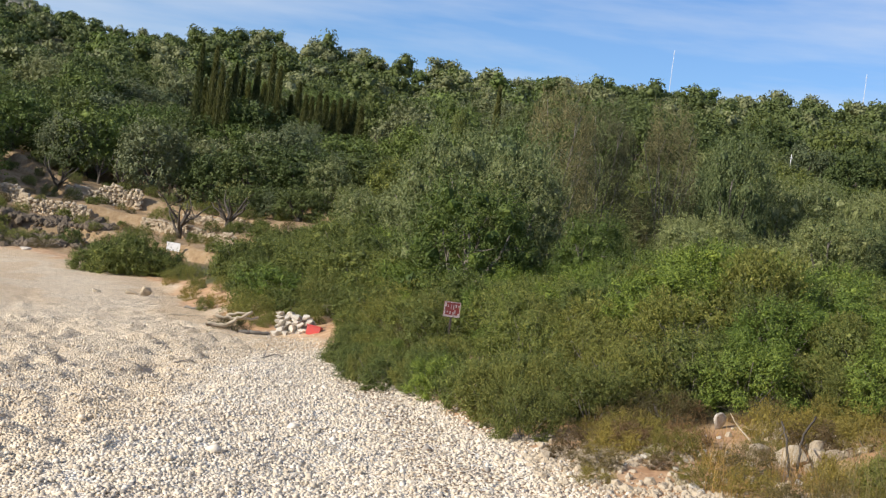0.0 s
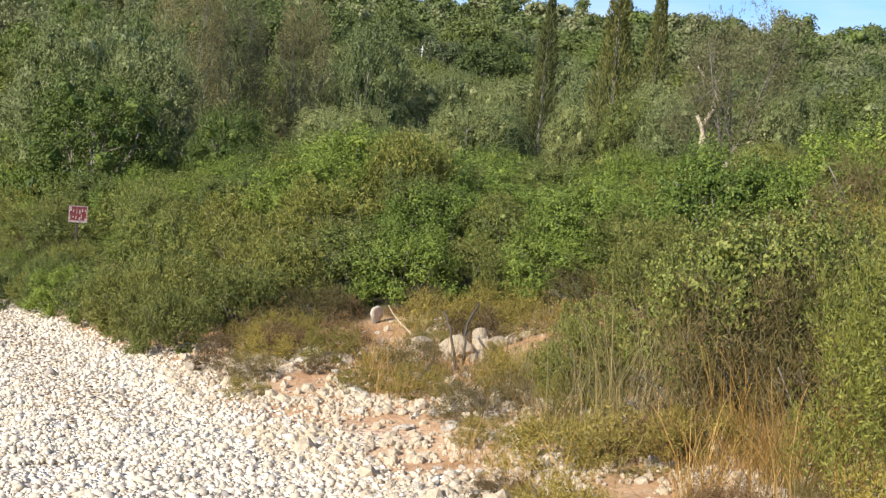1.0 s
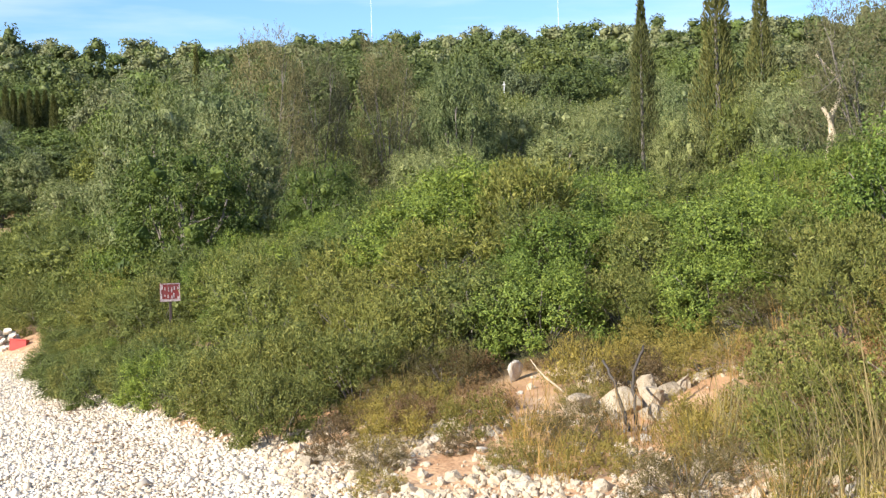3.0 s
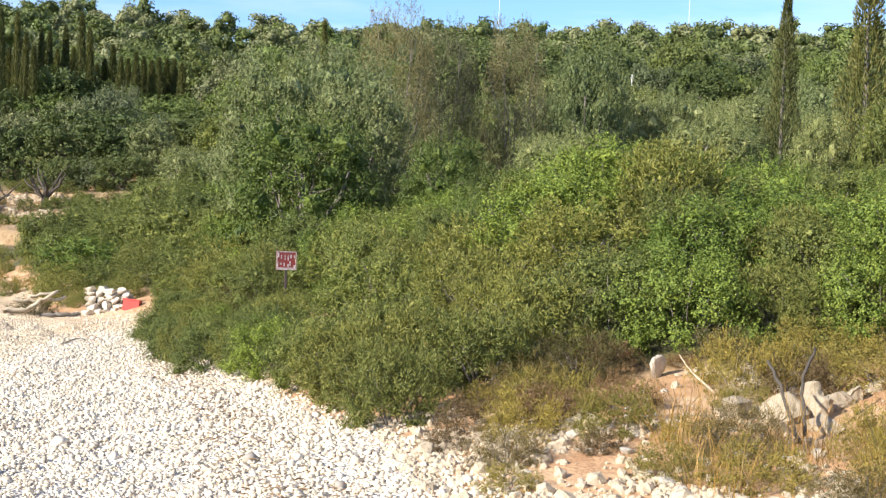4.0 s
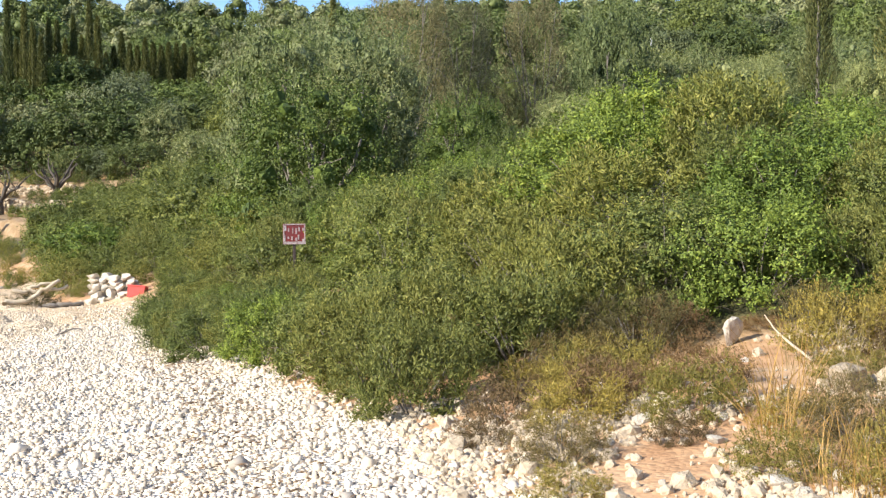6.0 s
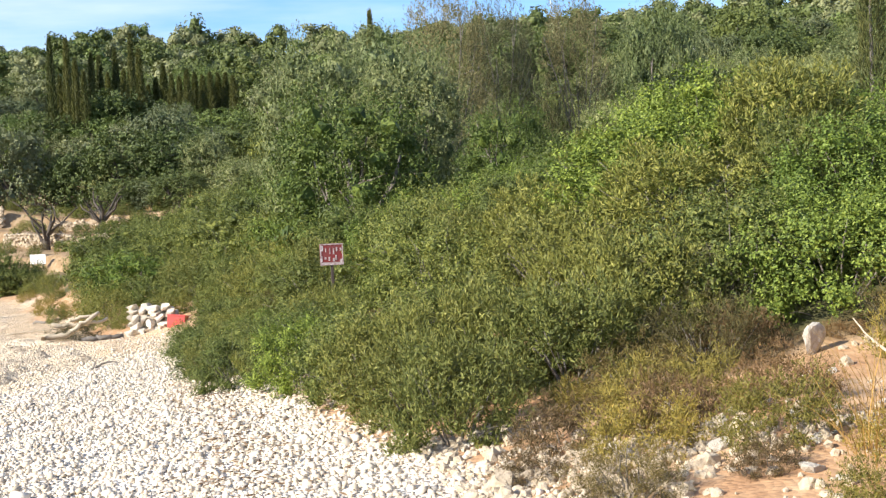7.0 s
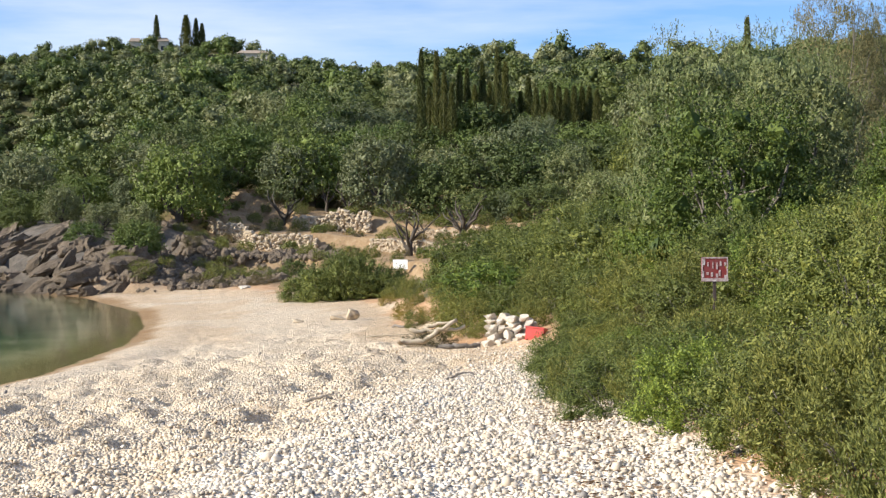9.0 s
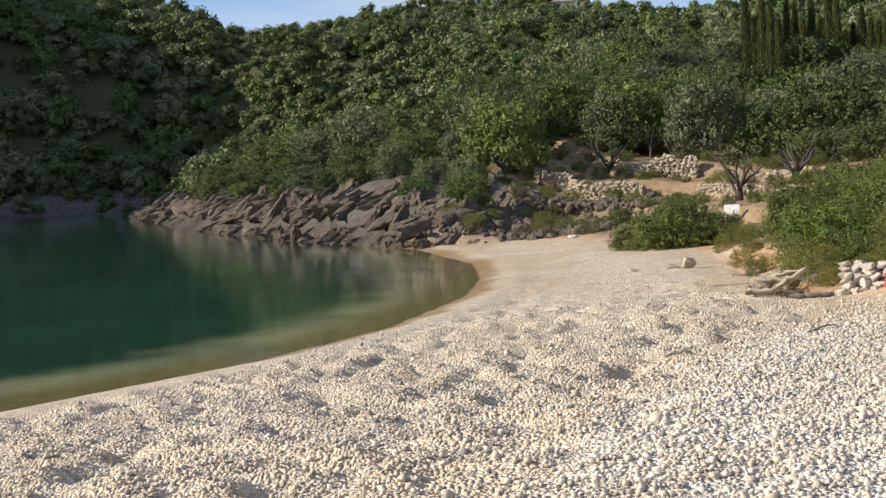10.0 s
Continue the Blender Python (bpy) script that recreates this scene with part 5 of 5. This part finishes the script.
branch_thing("dead_stump", [(10.9, 19.3, -0.1), (10.93, 19.28, 0.35), (11.03, 19.25, 0.8)], 0.09, 0.07, DEADWOOD, "bleached broken tree stump in the scrub", "stump", 14, 9)


def dead_tree():
    r = np.random.default_rng(15)
    ob = thing("dead_tree", pose(16.7, 29.5, ground_at(16.7, 29.5)), "half-dead tree with twisted bleached trunks and a long bare bough", "tree")
    for k, (a, b, c, rad) in enumerate((((-0.1, 0, -0.2), (-0.4, 0, 1.3), (0.2, 0, 2.9), 0.10), ((0.1, -0.1, -0.2), (0.15, -0.1, 1.1), (-0.3, -0.1, 2.4), 0.09),
                                        ((0.3, -0.2, 0.4), (0.6, -0.2, 1.6), (1.5, -0.3, 2.3), 0.07), ((0.1, 0.9, 3.7), (0.5, 0.9, 3.2), (1.2, 0.7, 2.4), 0.035))):
        u = np.linspace(0, 1, 10)[:, None]
        line = np.array(a) * (1 - u) ** 2 + 2 * np.array(b) * u * (1 - u) + np.array(c) * u**2 + r.normal(0, 0.03, (10, 3))
        v, q, cap = tube(line, np.linspace(rad, rad * 0.5, 10), 8)
        put("trunk" if k < 3 else "bough", mesh_of("trunk", v, [q, cap], DEADWOOD), ob)


dead_tree()


def litter(name, label, count, centre, spread, seed, mat, length=0.085):
    """Twigs and dry weed lying on the pebbles, past counting."""
    r = np.random.default_rng(seed)
    u = r.random(count)
    line = np.array(centre, float)
    k = np.linspace(0, 1, len(line))
    x = np.interp(u, k, line[:, 0]) + r.normal(0, spread, count)
    y = np.interp(u, k, line[:, 1]) + r.normal(0, spread * 1.4, count)
    z = land(x, y)[0] + r.uniform(0.015, 0.055, count)
    a = r.uniform(0, 6.283, count)
    v, f = leaves(r, np.stack([x, y, z], 1), np.stack([np.cos(a), np.sin(a), 0 * a], 1), length, 0.013, 0.12, 0.05)
    tagged(new(name, mesh_of(name, v, [f], mat, flat=True)), label, "litter", kind="stuff")


litter("dry_weed", "brown dry seaweed and twigs along the scrub's edge", 1500, [(1.3, 12.6), (1.05, 14.6), (0.8, 17.2), (0.56, 19.9), (0.2, 23.3), (-0.3, 27.0)], 0.26, 91, WEED, 0.06)
litter("dry_weed", "patch of dark dry seaweed on the beach", 260, [(-3.6, 30.5), (-2.9, 34.0)], 0.35, 92, BARK)
litter("dry_weed", "patch of dark dry seaweed on the beach", 160, [(-5.4, 37.0), (-5.0, 39.0)], 0.4, 93, BARK)
litter("dry_weed", "scattered twigs on the beach", 800, [(-9, 30.0), (-4, 44.0), (-10, 58)], 2.2, 94, BARK)

# ---- signs ----


def plain(name, colour, rough=0.5, spot=None, scale=8.0):
    m, n, l, b = material(name, rough, 0.4)
    f = noise_node(n, l, scale, 6.0)
    dull = tuple(v * 0.72 + 0.03 for v in (spot or colour))
    l.new(ramp(n, l, f, (0.35, colour), (0.7, dull)), b.inputs["Base Color"])
    return m


RED_PAINT = plain("red_paint_worn", (0.22, 0.03, 0.03))
WHITE_PAINT = plain("white_paint", (0.82, 0.81, 0.78))
FADED_PAINT = plain("faded_white_paint", (0.55, 0.50, 0.50), 0.6, (0.25, 0.12, 0.12), 22.0)
DARK_METAL = plain("dark_rusty_metal", (0.05, 0.035, 0.03), 0.7)
RED_PLASTIC = plain("red_plastic", (0.60, 0.07, 0.055), 0.5)


def box(w, d, h, at=(0, 0, 0), bevel=0.004):
    bm = bmesh.new()
    bmesh.ops.create_cube(bm, size=1)
    for v in bm.verts:
        v.co = Vector((v.co.x * w + at[0], v.co.y * d + at[1], v.co.z * h + at[2]))
    if bevel:
        bmesh.ops.bevel(bm, geom=bm.edges[:], offset=bevel, segments=1, affect="EDGES")
    return bm


def warning_sign():
    """A worn red board with a row of white bars where the writing was."""
    x, y = 1.9, 28.3
    z = ground_at(x, y)
    ob = thing("warning_sign", pose(x, y, z, 0, 0, 4), "worn red and white metal sign on a dark post", "sign")
    top = 3.44 - z
    part("post", box(0.045, 0.03, top + 0.2, (0, 0.02, top / 2 - 0.2)), DARK_METAL, ob)
    panel = part("panel", box(0.37, 0.012, 0.34, (0, 0, top - 0.17)), RED_PAINT, ob, "faded red sign panel")
    r = np.random.default_rng(5)
    for row in range(2):
        for col in range(6):
            w = 0.016 + 0.018 * r.random()
            part("letter_bar", box(w, 0.006, 0.035 + 0.06 * r.random(), (-0.145 + col * 0.058 + r.normal(0, 0.01), -0.009, top - 0.08 - row * 0.15 + r.normal(0, 0.025)), 0), FADED_PAINT, panel)
    part("edge_strip", box(0.37, 0.006, 0.045, (0, -0.010, top - 0.315), 0), FADED_PAINT, panel)
    for sx in (-0.172, 0.172):
        part("edge_strip", box(0.018, 0.006, 0.29, (sx, -0.010, top - 0.147), 0), FADED_PAINT, panel)
    part("edge_strip", box(0.316, 0.006, 0.018, (0, -0.010, top - 0.011), 0), FADED_PAINT, panel)


def white_sign():
    x, y = -12.0, 79.3
    z = ground_at(x, y)
    ob = thing("notice_board", pose(x, y, z, 0, 0, -8), "blank white notice board on two short posts", "sign")
    for sx in (-0.28, 0.28):
        part("post", box(0.05, 0.05, 1.1, (sx, 0.03, 0.5)), BARK, ob)
    part("panel", box(0.85, 0.02, 0.52, (0, 0, 0.83)), WHITE_PAINT, ob, "plain white panel")


def red_tub():
    """A red plastic crate wedged at the wall's end."""
    ob = thing("plastic_crate", pose(-1.42, 38.95, 1.45, -8, 4, -12), "bright red plastic crate wedged beside the wall", "crate")
    for name, w, d, h, at in (("side", 0.42, 0.02, 0.3, (0, -0.15, 0)), ("side", 0.42, 0.02, 0.3, (0, 0.15, 0)), ("end", 0.02, 0.28, 0.3, (-0.2, 0, 0)),
                              ("end", 0.02, 0.28, 0.3, (0.2, 0, 0)), ("bottom", 0.38, 0.28, 0.02, (0, 0, -0.14)), ("rim", 0.45, 0.03, 0.035, (0, -0.165, 0.14))):
        part(name, box(w, d, h, at), RED_PLASTIC, ob)


grow("dry", -4.1, 40.95, 0.8, 1.0)
warning_sign()
white_sign()
red_tub()

# ---- far things on the ridge ----


def ridge_house(x, y, w, d, h, label, turn, up=0.0):
    ob = thing("house", pose(x, y, ground_at(x, y) - 0.3 + up, 0, 0, turn), label, "house")
    part("wall", box(w, d, h, (0, 0, h / 2), 0), plain("render_cream", (0.62, 0.55, 0.42), 0.9), ob)
    bm = box(w + 0.6, d + 0.6, 0.25, (0, 0, h + 0.12), 0)
    top = [v for v in bm.verts if v.co.z > h + 0.2]
    for v in top:
        v.co.x *= 0.7
        v.co.y *= 0.25
        v.co.z += 0.9
    part("roof", bm, plain("roof_tile", (0.36, 0.29, 0.22), 0.9), ob)
    dark = plain("window_dark", (0.03, 0.03, 0.035), 0.2)
    for k in range(int(w / 2.2)):
        win = part("window", box(0.9, 0.1, 1.2, (-w / 2 + 1.3 + k * 2.2, -d / 2 - 0.03, h * 0.55), 0), dark, ob)
        part("sill", box(1.1, 0.16, 0.1, (-w / 2 + 1.3 + k * 2.2, -d / 2 - 0.06, h * 0.55 - 0.66), 0), WHITE_PAINT, win)


ridge_house(-105.3, 359.2, 8.6, 6.0, 4.2, "cream house with a low roof on the wooded ridge", 14, -2.8)
ridge_house(-144.9, 371.8, 3.0, 3.0, 4.6, "small pale hut among trees on the ridge", 20)
ridge_house(-137.5, 374.8, 3.0, 3.0, 4.6, "small pale hut among trees on the ridge", 20)


def mast(x, y, h, rad, label, name="antenna_mast", category="mast"):
    z = ground_at(x, y)
    ob = thing(name, pose(x, y, z), label, category)
    v, q, c = tube([(0, 0, -0.5), (0, 0, h * 0.5), (0, 0, h)], [rad, rad * 0.85, rad * 0.6], 8)
    put("pole", mesh_of("pole", v, [q, c], WHITE_PAINT), ob)
    part("bracket", box(rad * 5, rad * 1.2, rad * 1.2, (0, 0, h * 0.93), 0), WHITE_PAINT, ob)


mast(105.3, 284.4, 13.0, 0.07, "thin pale antenna mast on the skyline")
mast(63.9, 296.5, 13.5, 0.07, "thin pale antenna mast on the skyline")
mast(46.0, 146.2, 4.6, 0.06, "pale utility pole on the wooded hillside", "utility_pole", "pole")
mast(29.4, 147.1, 4.6, 0.06, "pale utility pole on the wooded hillside", "utility_pole", "pole")
mast(33.4, 104.8, 4.0, 0.05, "pale utility pole on the wooded hillside", "utility_pole", "pole")
for x, y, h in ((-139.2, 374, 12.5), (-131.2, 377, 13), (-128.5, 378, 12), (-126.8, 378.5, 10.5)):
    grow("cypress", x, y, h / 9.3, wide=3.0 if h == 13 else 1.9)

# ---- grass ----
GRASS = np.random.default_rng(97)


def tufts(key, count, box_, size, e_range=(0.1, 20)):
    done = 0
    while done < count:
        x, y = GRASS.uniform(box_[0], box_[1]), GRASS.uniform(box_[2], box_[3])
        e = float(land(np.array([x]), np.array([y]))[2][0])
        if e_range[0] < e < e_range[1]:
            grow(key, x, y, size * GRASS.uniform(0.7, 1.25), lean=6)
            done += 1


def fan(key, count, eye, headings, reach, size):
    """Tufts over a sector of the slope."""
    for _ in range(count):
        a, d = radians(GRASS.uniform(*headings)), GRASS.uniform(*reach)
        grow(key, eye[0] + math.sin(a) * d, eye[1] + math.cos(a) * d, size * GRASS.uniform(0.6, 1.2), lean=7)


fan("reed", 12, (0.58, 3.24), (24.5, 36), (7.0, 10.0), 0.72)
for x, y, tall in ((4.05, 9.75, 0.8), (4.2, 9.9, 0.9), (4.65, 9.6, 1.2), (4.8, 9.75, 1.15), (4.55, 9.9, 1.1), (4.9, 9.4, 1.1), (4.4, 9.5, 0.95)):
    grow("reed", x, y, tall, lean=6)
for x, y, tall in ((5.2, 9.17, 1.15), (4.75, 7.9, 1.0), (4.9, 8.4, 1.1), (5.0, 8.8, 1.0), (4.3, 8.2, 0.7), (4.6, 8.9, 0.8), (4.5, 7.3, 1.0), (4.2, 7.0, 0.9), (4.9, 7.5, 1.1), (4.6, 6.6, 0.9), (4.05, 7.6, 0.7)):
    grow("straw", x, y, tall, lean=8)
fan("straw", 14, (0.2, 1.5), (29, 39), (6.5, 8.6), 0.62)
tufts("straw", 40, (3.2, 8.0, 7.5, 15), 0.6, (0.3, 5))
tufts("reed", 40, (3.6, 9.0, 8.0, 16), 0.6, (0.6, 6))
tufts("straw", 24, (-8, -2.2, 40.5, 52), 0.5, (0.05, 1.2))
tufts("straw", 60, (-32, 0, 80, 118), 0.8, (2, 32))

for entries in KINDS.values():
    for ob, used, h in entries:
        if not used:
            for o in (*ob.children_recursive, ob):
                bpy.data.objects.remove(o)
